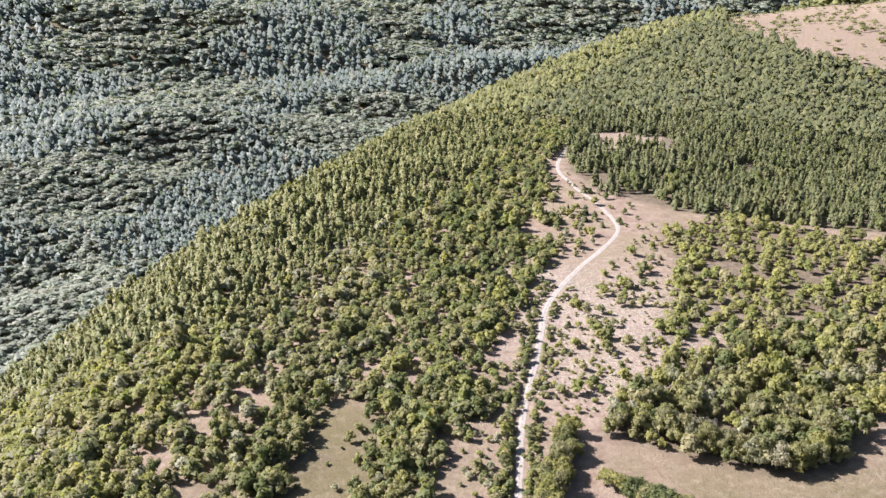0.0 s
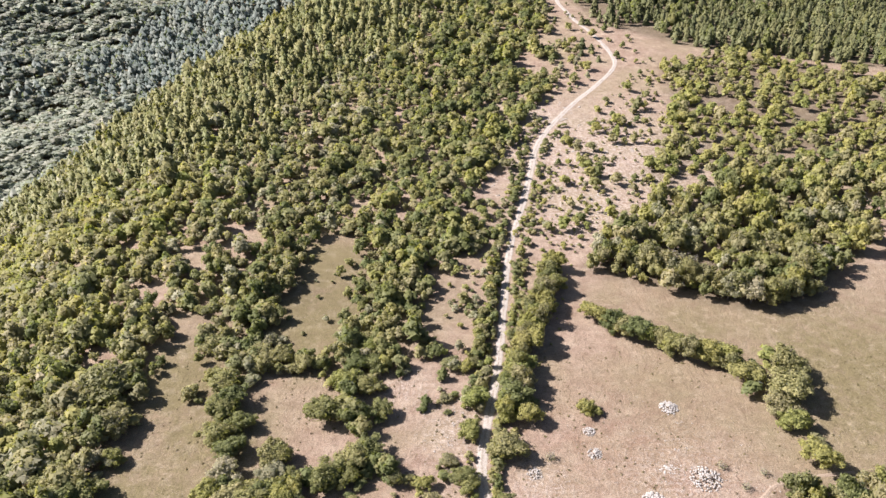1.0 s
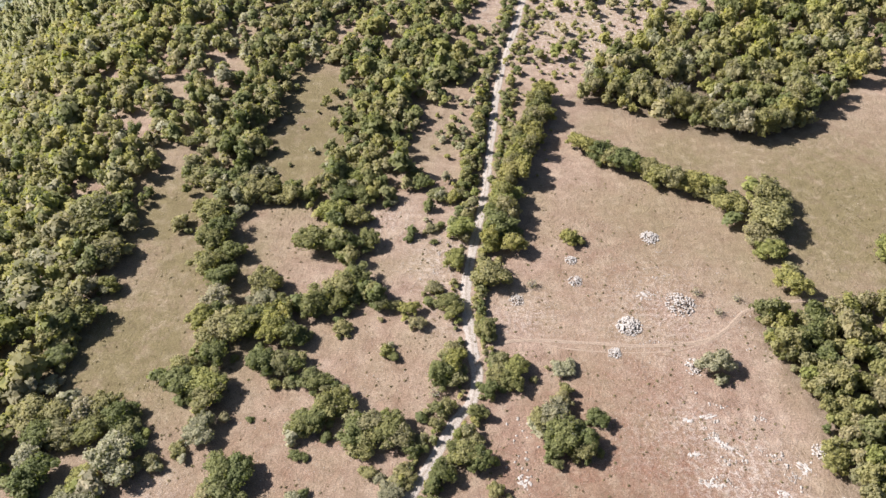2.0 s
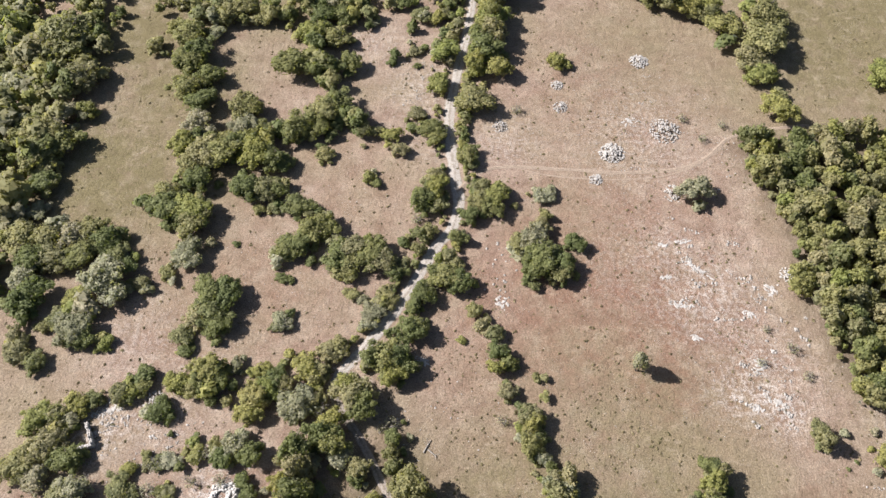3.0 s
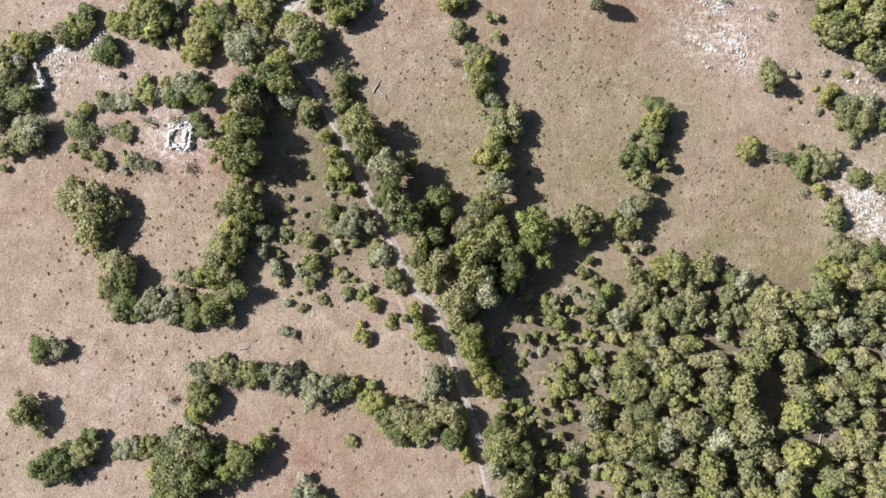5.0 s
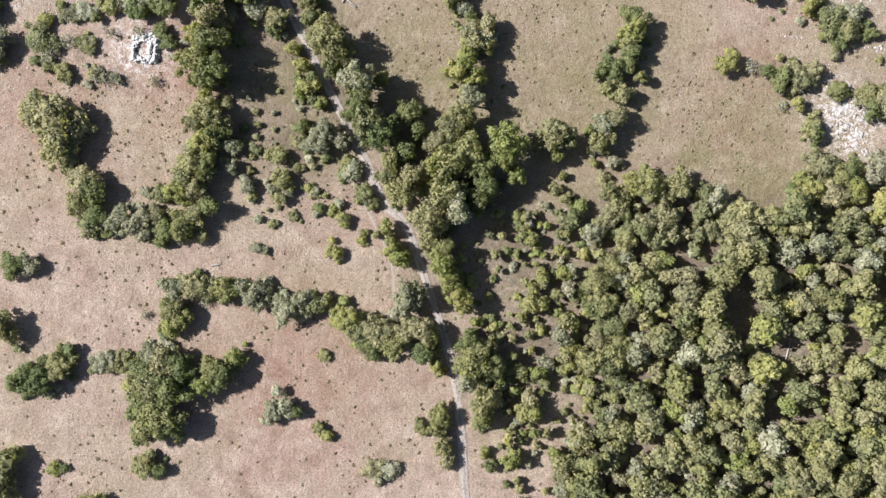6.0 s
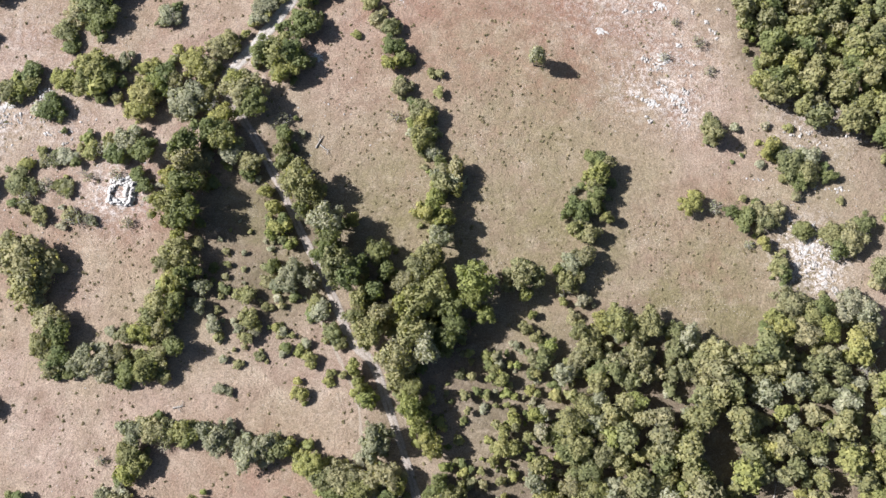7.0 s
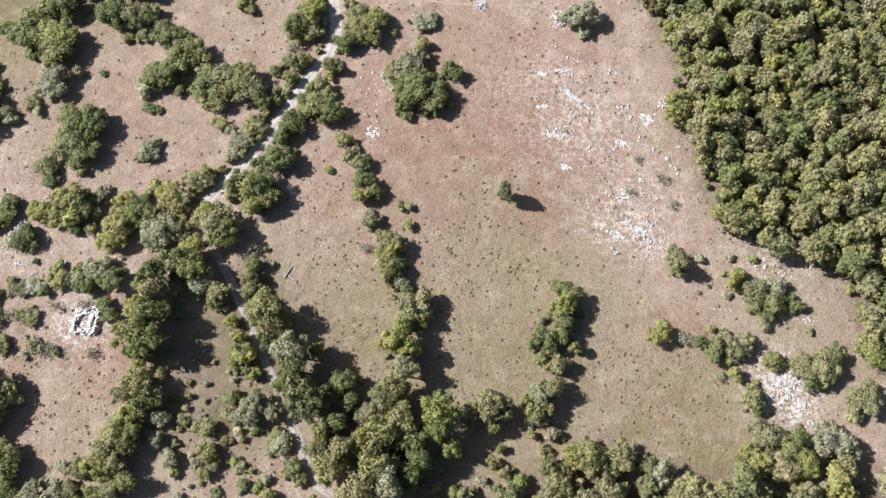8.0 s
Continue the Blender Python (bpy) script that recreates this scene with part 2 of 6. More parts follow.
def steps(fine_from, fine_to, step, reach, grow):
    mid = list(np.arange(fine_from, fine_to + step / 2, step))
    d, lo, hi = step, mid[0], mid[-1]
    before, after = [], []
    while lo > -reach or hi < reach:
        d *= grow
        lo, hi = lo - d, hi + d
        before.insert(0, lo), after.append(hi)
    return np.array(before + mid + after)


def blobs(x, y, spots):
    """Soft patches: x, y, radius, strength."""
    v = np.zeros_like(x)
    for cx, cy, r, a in spots:
        v = np.maximum(v, a * np.exp(-((x - cx) ** 2 + (y - cy) ** 2) / (r * r)))
    return v


def inside(poly, x, y):
    hit = np.zeros(x.shape, bool)
    for (ax, ay), (bx, by) in zip(poly, poly[1:] + poly[:1]):
        hit ^= ((ay > y) != (by > y)) & (x < (bx - ax) * (y - ay) / (by - ay + 1e-9) + ax)
    return hit


# plan of the woods on the ridge, as corner points in metres
WOOD_SOUTH = [(41, 7.4), (48, 9.3), (62, 4.3), (70, 5.8), (83, 6), (93, 6), (93, -44), (34, -44), (36, -28), (38, -20), (36, -11), (38, -3), (38, 2.6)]
WOOD_EAST = [(60, 92), (66.5, 69), (66, 58), (68.5, 43), (77, 36.5), (86, 35), (88, 21), (97, 20), (110, 92)]
WOOD_TALL = [(37, 159), (51, 182), (74, 201), (121, 200), (118, 176), (89, 145), (71, 143), (53, 152)]
WOOD_YELLOW = [(89, 300), (125, 316), (173, 285), (215, 260), (180, 190), (124, 222), (91, 219), (68, 201), (62, 208), (85, 260)]
PINES = [(75, 469), (95, 580), (190, 900), (330, 1150), (420, 900), (480, 640), (330, 330), (205, 290), (146, 310), (103, 325), (74, 350), (65, 389)]
PINE_GLADE = [(88, 480), (132, 462), (120, 405), (84, 430)]
BARE_HILL = [(535, 1560), (800, 1560), (800, 1100), (430, 720), (372, 821), (378, 1058)]


def make_ground():
    xs, ys = steps(-112, 152, 1.9, 3900, 1.08), steps(-75, 345, 1.9, 3900, 1.08)
    X, Y = np.meshgrid(xs, ys)
    Z = height(X, Y)
    nx, ny = len(xs), len(ys)
    i = np.arange(nx * ny).reshape(ny, nx)
    quads = np.stack([i[:-1, :-1], i[:-1, 1:], i[1:, 1:], i[1:, :-1]], -1).reshape(-1, 4)
    x, y, z = X.ravel(), Y.ravel(), Z.ravel()
    s = west_of_ridge(x, y)
    litter_shade = np.zeros_like(x)
    for wood in (WOOD_SOUTH, WOOD_EAST, WOOD_TALL, WOOD_YELLOW, PINES):
        soft = sum(inside(wood, x + a, y + b).astype(float) for a, b in ((0, 0), (2.5, 1), (-2.5, -1), (1, -2.5), (-1, 2.5))) / 5
        litter_shade = np.maximum(litter_shade, soft)
    litter_shade[inside(PINE_GLADE, x, y) | inside(BARE_HILL, x, y)] = 0
    litter_shade = np.maximum(litter_shade, ease(0, 40, s) * (0.9 - 0.6 * ease(120, 200, s)))
    grass = blobs(x, y, [(20, 25, 17, 1.15), (38, 20, 19, 1.15), (62, 12, 16, 1.0), (64, 8, 5, 2.0), (54, 12, 4, 1.6), (-52, 85, 18, 1.6), (-42, 105, 14, 1.5), (-36, 90, 12, 1.0), (-26, 140, 18, 1.9), (-27, 162, 14, 1.9), (-52, 120, 14, 1.7),
                         (35, 35, 17, 0.85), (90, 120, 30, 1.5), (105, 95, 24, 1.4), (80, 28, 14, 0.5), (0, 8, 8, 0.3), (-4, 24, 7, 1.4), (0, 15, 6, 1.4), (2, 31, 5, 1.2), (-10, 14, 5, 0.8), (60, 136, 16, 1.0), (46, 116, 15, 0.6), (42, 146, 9, 0.6)])
    # far forest floor kept lighter, lifting its dark gaps the way haze does
    grass = np.maximum(grass, ease(120, 200, s))
    earth = blobs(x, y, [(40, 58, 13, 1.3), (42, 47, 9, 1.2), (61, 15, 5, 1.0), (28, 60, 20, 1.1), (40, 100, 20, 0.45), (55, 150, 14, 0.2), (50, 48, 12, 0.8), (-25, 60, 18, 0.5), (-38, 20, 14, 0.5), (38, 72, 16, 0.8), (-20, 25, 9, 0.8), (-2, -18, 13, 0.8), (12, 48, 8, 0.6), (62, 22, 8, 0.6), (-10, 80, 16, 0.3)])
    # tree and hedge shade and rough growth painted in as dark ground patches
    litter_shade = np.maximum(litter_shade, blobs(x, y, [(29, -2, 8, 1.1), (31, -14, 8, 1.1), (27, 5, 6, 1.0), (27, -20, 5, 0.9), (35, -6, 6, 1.0), (4, 22, 7, 0.95), (-3, 14, 6, 0.9), (-1, 30, 6, 0.9), (-8, 22, 5, 0.8), (22, 6, 7, 0.8), (16, -6, 4, 0.6), (-46, 145, 9, 0.6), (-34, 150, 8, 0.6), (-8, 150, 14, 0.5), (5, 185, 14, 0.5)]))
    stony = blobs(x, y, [(50, 60, 9, 0.8), (45, 68, 5, 0.7), (56, 42, 4, 1.2), (59, 39, 3, 1.3), (52, 43, 4, 1.0), (57, 47, 8, 0.7), (45, 92, 12, 0.5), (75.5, 17.5, 4.5, 2.2), (77, 14, 2.5, 2.2), (-43, 38, 5, 0.9), (-35, 40, 6, 0.6), (-24, 28, 4, 1.7), (-30, 47, 8, 0.4),
                         (50, 225, 40, 0.95), (45, 190, 22, 0.9), (35, 250, 20, 0.9), (78, 38, 7, 0.7), (110, 440, 30, 0.5), (5, 105, 7, 0.7), (20, 92, 6, 0.6), (-7.4, 46.0, 4.0, 0.8), (-5, 118, 6, 0.5), (8, 92, 6, 0.5), (40, 66, 9, 0.35), (-40, 52, 8, 0.4)])
    me = mesh_from("ground", np.stack([x, y, z], -1), quads, GROUND, litter_shade=litter_shade, grass=grass, earth=earth, stony=stony)
    me.polygons.foreach_set("use_smooth", np.ones(len(me.polygons), bool))
    tagged(new("ground", me), "dry hillside with bleached grass, bare earth and stones", "ground", kind="structure")


make_ground()


def smooth_line(points, step):
    """Evenly spaced points on a smooth curve through the given ones."""
    p = np.array([points[0], *points, points[-1]], float)
    out = []
    for a, b, c, d in zip(p, p[1:], p[2:], p[3:]):
        t = np.linspace(0, 1, 12, endpoint=False)[:, None]
        out.append(0.5 * (2 * b + (c - a) * t + (2 * a - 5 * b + 4 * c - d) * t * t + (3 * b - a - 3 * c + d) * t ** 3))
    p = np.concatenate(out + [p[-1:]])
    along = np.concatenate([[0], np.cumsum(np.hypot(*np.diff(p, axis=0).T))])
    t = np.arange(0, along[-1], step)
    return np.stack([np.interp(t, along, p[:, k]) for k in (0, 1)], -1)


def make_track(name, points, width, mat, ruts, label):
    p = smooth_line(points, 0.8)
    d = np.gradient(p, axis=0)
    n = np.stack([-d[:, 1], d[:, 0]], -1) / np.hypot(d[:, 0], d[:, 1])[:, None]
    rng = np.random.default_rng(5)
    cross = np.linspace(-1, 1, 13)
    if ruts:
        worn = 0.35 + 0.65 * np.exp(-((np.abs(cross) - 0.42) / 0.3) ** 2) - 0.35 * np.abs(cross) ** 6
    else:
        worn = np.exp(-(cross / 0.55) ** 2)
    rise = (0.07 - 0.17 * np.abs(cross) ** 4) if ruts else (0.03 - 0.12 * np.abs(cross) ** 2)
    wob = np.convolve(rng.normal(0, 1, len(p) + 8), np.ones(9) / 9, "valid") * 0.9 + np.convolve(rng.normal(0, 1, len(p) + 2), np.ones(3) / 3, "valid") * 0.4
    w = width * (1 + 0.22 * wob)[:, None] * cross[None, :]
    X, Y = p[:, 0:1] + n[:, 0:1] * w, p[:, 1:2] + n[:, 1:2] * w
    Z = height(X, Y) + rise[None, :] - 0.05 * worn[None, :] + rng.normal(0, 0.018, X.shape) + 0.03
    i = np.arange(X.size).reshape(X.shape)
    quads = np.stack([i[:-1, :-1], i[1:, :-1], i[1:, 1:], i[:-1, 1:]], -1).reshape(-1, 4)
    across = np.broadcast_to(worn, X.shape).ravel()
    me = mesh_from(name, np.stack([X, Y, Z], -1).reshape(-1, 3), quads, mat, across=across)
    tagged(new(name, me), label, "dirt road", kind="structure")


NORTH_LINE = [(128, 560), (95, 496), (62, 405), (62.3, 365), (68.6, 339), (72.5, 314), (71, 299), (60.4, 280), (50.5, 265), (40, 246), (32.9, 228.4), (28.9, 209), (24.8, 190.5), (21.3, 175.8),
              (18.6, 161.4), (16.4, 143), (13.8, 123.4), (11, 108.5), (9.3, 97), (10.2, 83), (10.7, 78), (9.4, 72.8), (6.5, 68.9), (3.7, 63.5), (0.1, 57.3), (-4.1, 51.4), (-7.8, 46.8), (-8.8, 43.8)]
SOUTH_LINE = [(-8.4, 44.8), (-8.6, 42.5), (-4.4, 36.1), (-0.6, 28.8), (1.7, 23.9), (5.3, 16.6), (8, 11), (10, 6.2), (13.1, 2.9), (15.1, -2.7),
              (17, -8.2), (18.9, -14.6), (20.4, -22.5), (21, -32.6), (21.3, -42), (21, -80)]
make_track("road", NORTH_LINE, 1.15, TRACK, True, "pale rutted gravel track along the ridge, worn to two wheel lines")
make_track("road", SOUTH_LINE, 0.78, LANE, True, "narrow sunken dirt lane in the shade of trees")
make_track("path", [(10.3, 80.5), (16.7, 85.6), (29.8, 85.2), (39.8, 84.4), (50, 85.1), (55.5, 87.6), (60.5, 92.1), (67, 94), (76, 95)], 0.48, TRAIL, True, "faint bare-earth cart path crossing the stony field")
make_track("path", [(13.5, 88.2), (19, 86.4), (27, 83.9), (38, 82.9), (47, 83.6), (54, 86.2), (59, 90.2)], 0.3, TRAIL, False, "second faint wheel line beside the cart path")
make_track("path", [(4.8, 11), (9.1, 2.2), (11.1, -2.6), (11.6, -7.4), (12.4, -13), (15, -17)], 0.4, FOOTWAY, False, "narrow trodden footpath through dry grass beside the hedge")


# ---------------------------------------------------------------- plants
def ball(level):
    bm = bmesh.new()
    bmesh.ops.create_icosphere(bm, subdivisions=level, radius=1.0)
    v = np.array([p.co[:] for p in bm.verts])
    f = np.array([[p.index for p in q.verts] for q in bm.faces])
    bm.free()
    return v, f


BALLS = {k: ball(k) for k in (1, 2)}


def joined(pieces):
    """Several (verts, tris) as one."""
    vs, fs, n = [], [], 0
    for v, f in pieces:
        vs.append(v), fs.append(f + n)
        n += len(v)
    return np.concatenate(vs), np.concatenate(fs)


def sprays(rng, pos, out, size, thrifty=False):
    """Small leafy sprays at pos, facing roughly out."""
    n = len(pos)
    nrm = out + [0, 0, 0.2] + rng.normal(0, 0.36, (n, 3))
    nrm /= np.linalg.norm(nrm, axis=1)[:, None]
    a = np.cross(nrm, rng.normal(0, 1, (n, 3)))
    a /= np.linalg.norm(a, axis=1)[:, None]
    b = np.cross(nrm, a)
    s = size * rng.uniform(0.55, 1.35, (n, 1))
    long = rng.uniform(0.6, 1.1, (n, 1))
    bend = nrm * s * rng.uniform(-0.35, 0.1, (n, 1))
    if thrifty:
        tri = np.stack([pos - a * s * 1.2 - b * s * 0.7 + bend, pos + a * s * 1.2 - b * s * 0.7, pos + b * s * 1.4 * long + bend], 1).reshape(-1, 3)
        return tri, np.arange(n * 3).reshape(-1, 3)
    quad = np.stack([pos - a * s + bend, pos - b * s * long, pos + a * s + bend, pos + b * s * long], 1).reshape(-1, 3)
    k = np.arange(n)[:, None] * 4
    tris = np.concatenate([k + [0, 1, 2], k + [0, 2, 3]])
    return quad, tris


def broadleaf_crown(seed, lobes, leaves, size, tall, core=1, thrifty=False, ruffle=0.34, lift=0.0):
    """Crown of radius about 1 and height tall, standing on z = 0: clumps of sprays round a dense, uneven inside."""
    rng = np.random.default_rng(seed)
    clumps = 1 if lobes < 4 else min(lobes - 1, int(rng.integers(3, 6)))
    a = rng.uniform(0, 6.28) + np.arange(clumps) * 6.28 / clumps + rng.normal(0, 0.3, clumps)
    far = rng.uniform(0.3, 0.58, clumps) * (clumps > 1)
    heart = np.stack([far * np.cos(a), far * np.sin(a), rng.uniform(-0.45, 0.3, clumps)], -1)
    girth = rng.uniform(0.42, 0.66, clumps) if clumps > 1 else np.array([0.75])
    if clumps > 2:
        heart[0], girth[0] = (0.05, -0.04, 0.2), 0.7
    c = rng.normal(0, 1, (lobes, 3))
    c /= np.linalg.norm(c, axis=1)[:, None]
    c[:, 2] = np.where(c[:, 2] < -0.3, -c[:, 2], c[:, 2]) * 0.95 - 0.1
    which = np.arange(lobes) % clumps
    c = heart[which] + c * (girth[which] * rng.uniform(0.66, 1.1, lobes))[:, None]
    r = rng.uniform(0.75, 1.5, lobes) * 0.6 / lobes ** 0.36
    c[:clumps], r[:clumps] = heart, girth * 0.75
    half = tall * 0.5
    pieces = []
    bv, bf = BALLS[core]
    cores = np.argsort(-r)[:max(clumps, (lobes + 1) // 2)]
    for k in cores:
        v = bv * (r[k] * 0.74) * (1 + rng.normal(0, 0.09, (len(bv), 1))) + c[k]
        pieces.append((v, bf))
    w = r ** 2
    pick = rng.choice(lobes, leaves * 2, p=w / w.sum())
    d = rng.normal(0, 1, (leaves * 2, 3))
    d /= np.linalg.norm(d, axis=1)[:, None]
    d[:, 2] = np.where(d[:, 2] < -0.35, -d[:, 2], d[:, 2])
    p = c[pick] + d * (r[pick] * (0.74 + 0.6 * rng.random(leaves * 2) ** 2.0))[:, None]
    deep = np.min(np.linalg.norm(p[:, None] - c[None], axis=2) / r[None], axis=1)
    keep = np.flatnonzero(deep > 0.74)[:leaves]
    pieces.append(sprays(rng, p[keep], d[keep], size, thrifty))
    soft = [bv] * len(cores) + [np.repeat(d[keep] + rng.normal(0, ruffle, (len(keep), 3)), 3 if thrifty else 4, axis=0)]
    nrm = np.concatenate(soft) + [0, 0, lift]
    nrm = nrm / np.linalg.norm(nrm, axis=1)[:, None]
    v, f = joined(pieces)
    wide = np.quantile(np.hypot(v[:, 0], v[:, 1]), 0.93)
    v = v * [1 / wide, 1 / wide, 1.0]
    v[:, 2] = v[:, 2] * half + half * 1.02
    v[:, 2] = np.maximum(v[:, 2], 0.02 * tall)
    return v, f, nrm


def conifer_crown(seed, leaves, size, tall, levels=5, sides=7, thrifty=False, lift=0.42):
    """Uneven cone of drooping boughs, radius 1 at its foot."""
    rng = np.random.default_rng(seed)
    vs, fs = [], []
    for k in range(levels):
        z0 = 0.10 + 0.8 * k / levels
        r0, z1 = 0.82 * (1 - k / levels) ** 0.5, z0 + 0.34 * (1 - 0.3 * k / levels)
        a = np.arange(sides) / sides * 2 * np.pi + rng.uniform(0, 6)
        rr = r0 * rng.uniform(0.75, 1.2, sides)
        ring = np.stack([rr * np.cos(a), rr * np.sin(a), np.full(sides, z0) + rng.normal(0, 0.02, sides)], -1)
        vs.append(np.concatenate([ring, [[rng.normal(0, 0.02), rng.normal(0, 0.02), min(z1, 0.99)]]]))
        i = np.arange(sides)
        fs.append(np.stack([i, (i + 1) % sides, np.full(sides, sides)], -1))
    pieces = list(zip(vs, fs))
    if leaves:
        z = rng.uniform(0.1, 0.97, leaves) ** 1.15
        a = rng.uniform(0, 2 * np.pi, leaves)
        r = (1.0 * (1 - z) ** 0.55) * rng.uniform(0.6, 1.1, leaves)
        pos = np.stack([r * np.cos(a), r * np.sin(a), z], -1)
        out = np.stack([np.cos(a), np.sin(a), np.full(leaves, 0.8)], -1)
        q, t = sprays(rng, pos * [1, 1, tall], out, size, thrifty)
        q = q / [1, 1, tall]
        pieces.append((q, t))
    v, f = joined(pieces)
    nrm = np.stack([v[:, 0], v[:, 1], np.full(len(v), lift)], -1) + rng.normal(0, 0.14, v.shape)
    return v * [1, 1, tall], f, nrm / np.linalg.norm(nrm, axis=1)[:, None]


def limb(a, b, ra, rb, sides=6):
    a, b = np.array(a, float), np.array(b, float)
    d = (b - a) / np.linalg.norm(b - a)
    u = np.cross(d, [0.3, 1, 0.2])
    u /= np.linalg.norm(u)
    w = np.cross(d, u)
    t = np.arange(sides) / sides * 2 * np.pi
    ring = np.cos(t)[:, None] * u + np.sin(t)[:, None] * w
    v = np.concatenate([a + ring * ra, b + ring * rb])
    i = np.arange(sides)
    j = (i + 1) % sides
    return v, np.concatenate([np.stack([i, j, j + sides], -1), np.stack([i, j + sides, i + sides], -1)])


def trunk_mesh(seed, tall, stems):
    """A tapered trunk, or a few stems, forking into limbs inside the crown."""
    rng = np.random.default_rng(seed)
    pieces = []
    for k in range(stems):
        lean = rng.normal(0, 0.1 if stems == 1 else 0.3, 2)
        foot = (lean[0] * 0.2, lean[1] * 0.2, -0.12)
        fork = (lean[0], lean[1], tall * 0.42)
        thick = 0.085 if stems == 1 else 0.05
        pieces.append(limb(foot, fork, thick * 1.25, thick * 0.8))
        for m in range(4):
            a = m * 1.6 + rng.uniform(0, 1)
            tip = (fork[0] + 0.5 * math.cos(a), fork[1] + 0.5 * math.sin(a), tall * rng.uniform(0.6, 0.82))
            pieces.append(limb(fork, tip, thick * 0.65, thick * 0.2, 5))
    return joined(pieces)


TALL = {"t": 1.75, "d": 1.7, "y": 1.6, "g": 1.5, "c": 3.0}
SAID = {
    "t": ("oak_tree", "olive-green scrub oak with a rounded, lumpy crown", "olive-green low oak bush on dry grass"),
    "d": ("tree", "dark green dense broadleaf tree with a rounded crown", "dark green dense bush on dry ground"),
    "y": ("tree", "yellow-green broadleaf tree turning with early autumn", "yellow-green small bush on dry grass"),
    "g": ("tree", "silvery grey-green tree with thin, dull foliage", "silvery grey-green shrub among dry grass"),
    "c": ("conifer", "small upright green conifer alone in the meadow", "small upright green conifer"),
}
MODELS = {}


def model(kind, variant, big):
    """Crown and trunk meshes of one plant, radius 1, shared by all its copies."""
    key = (kind, variant, big)
    if key not in MODELS:
        seed = variant * 17 + ord(kind) + (500 if big else 0)
        tall = TALL[kind]
        if kind == "c":
            v, f, nrm = conifer_crown(seed, 700, 0.12, tall)
        elif big:
            v, f, nrm = broadleaf_crown(seed, 28, 2900, 0.047, tall, 1, True)
        else:
            v, f, nrm = broadleaf_crown(seed, 14, 1300, 0.072, tall, 1, True)
        crown = mesh_from("crown", v, f, LEAF[kind], nrm, tint=np.zeros(len(v)))
        v, f = trunk_mesh(seed, tall, 1 if big else 3)
        MODELS[key] = crown, mesh_from("trunk", v, f, BARK)
    return MODELS[key]


PLANT_RNG = random.Random(11)


def plant(x, y, r, kind, group, turn=None, stretch=None, tall=None):
    big = r >= 1.75
    crown, trunk = model(kind, PLANT_RNG.randrange(5), big)
    turn = PLANT_RNG.uniform(0, 360) if turn is None else turn
    stretch = PLANT_RNG.uniform(0.9, 1.15) if stretch is None else stretch
    if tall:
        stretch = tall / (r * TALL[kind])
    name, tree_label, bush_label = SAID[kind]
    ob = new(name if big or kind == "c" else "shrub")
    ob.matrix_basis = pose(x, y, float(height(x, y)) - 0.05, 0, 0, turn) @ Matrix.Diagonal((r * PLANT_RNG.uniform(0.85, 1.15), r * PLANT_RNG.uniform(0.85, 1.15), r * stretch, 1))
    tagged(ob, tree_label if big or kind == "c" else bush_label, ("oak" if kind == "t" else "tree") if big or kind == "c" else "shrub", group)
    part("crown" if big or kind == "c" else "foliage", crown, ob)
    part("trunk" if big or kind == "c" else "stem", trunk, ob)
    return ob


LANE_LINE, ROAD_LINE = smooth_line(SOUTH_LINE, 0.8), smooth_line(NORTH_LINE, 0.8)


def off_lane(x, y, r, line=LANE_LINE, clear=0.55, share=0.62):
    """The point, moved sideways if a plant of radius r there would close the lane."""
    d = np.array([x, y]) - line
    far = np.hypot(d[:, 0], d[:, 1])
    k = int(np.argmin(far))
    need = share * r + clear
    if far[k] >= need or far[k] < 1e-3:
        return x, y
    return tuple(float(v) for v in line[k] + d[k] / far[k] * need)


# plants one by one: x, y, radius, kind, height
RUIN_FIELD = [
    (-37.8, 29.0, 2.4, "t", 2.0), (-37.2, 32.3, 1.1, "y", 1.2), (-34.9, 34.1, 0.9, "t", 1.0), (-31.7, 33.4, 1.5, "g", 1.0), (-36.8, 25.8, 1.3, "t", 1.2), (-34.7, 24.6, 1.3, "t", 1.5),
    (-31.3, 28.6, 1.3, "t", 1.0), (-30.4, 24.6, 1.1, "t", 1.2), (-27.6, 34.1, 1.6, "y", 1.5), (-24.2, 33.5, 1.8, "d", 2.5), (-22.5, 35.4, 2.3, "g", 3.2), (-20.1, 34.2, 2.1, "d", 3.0),
    (-20.6, 30.5, 1.3, "d", 1.8), (-19.5, 28.7, 1.4, "d", 2.0), (-27.3, 23.8, 0.9, "g", 0.8), (-35.6, 17.5, 3.9, "t", 5.2), (-34.7, 14.4, 3.0, "t", 4.6), (-33.6, 12.9, 1.6, "g", 2.5),
    (-37.6, 19.6, 2.3, "t", 4.0), (-31.6, 8.9, 2.3, "t", 3.5), (-29.8, 7.7, 1.9, "d", 3.5), (-32.1, 6.2, 1.9, "t", 3.0), (-29.9, 4.6, 2.1, "d", 3.0), (-30.8, 3.0, 1.6, "t", 2.5),
]
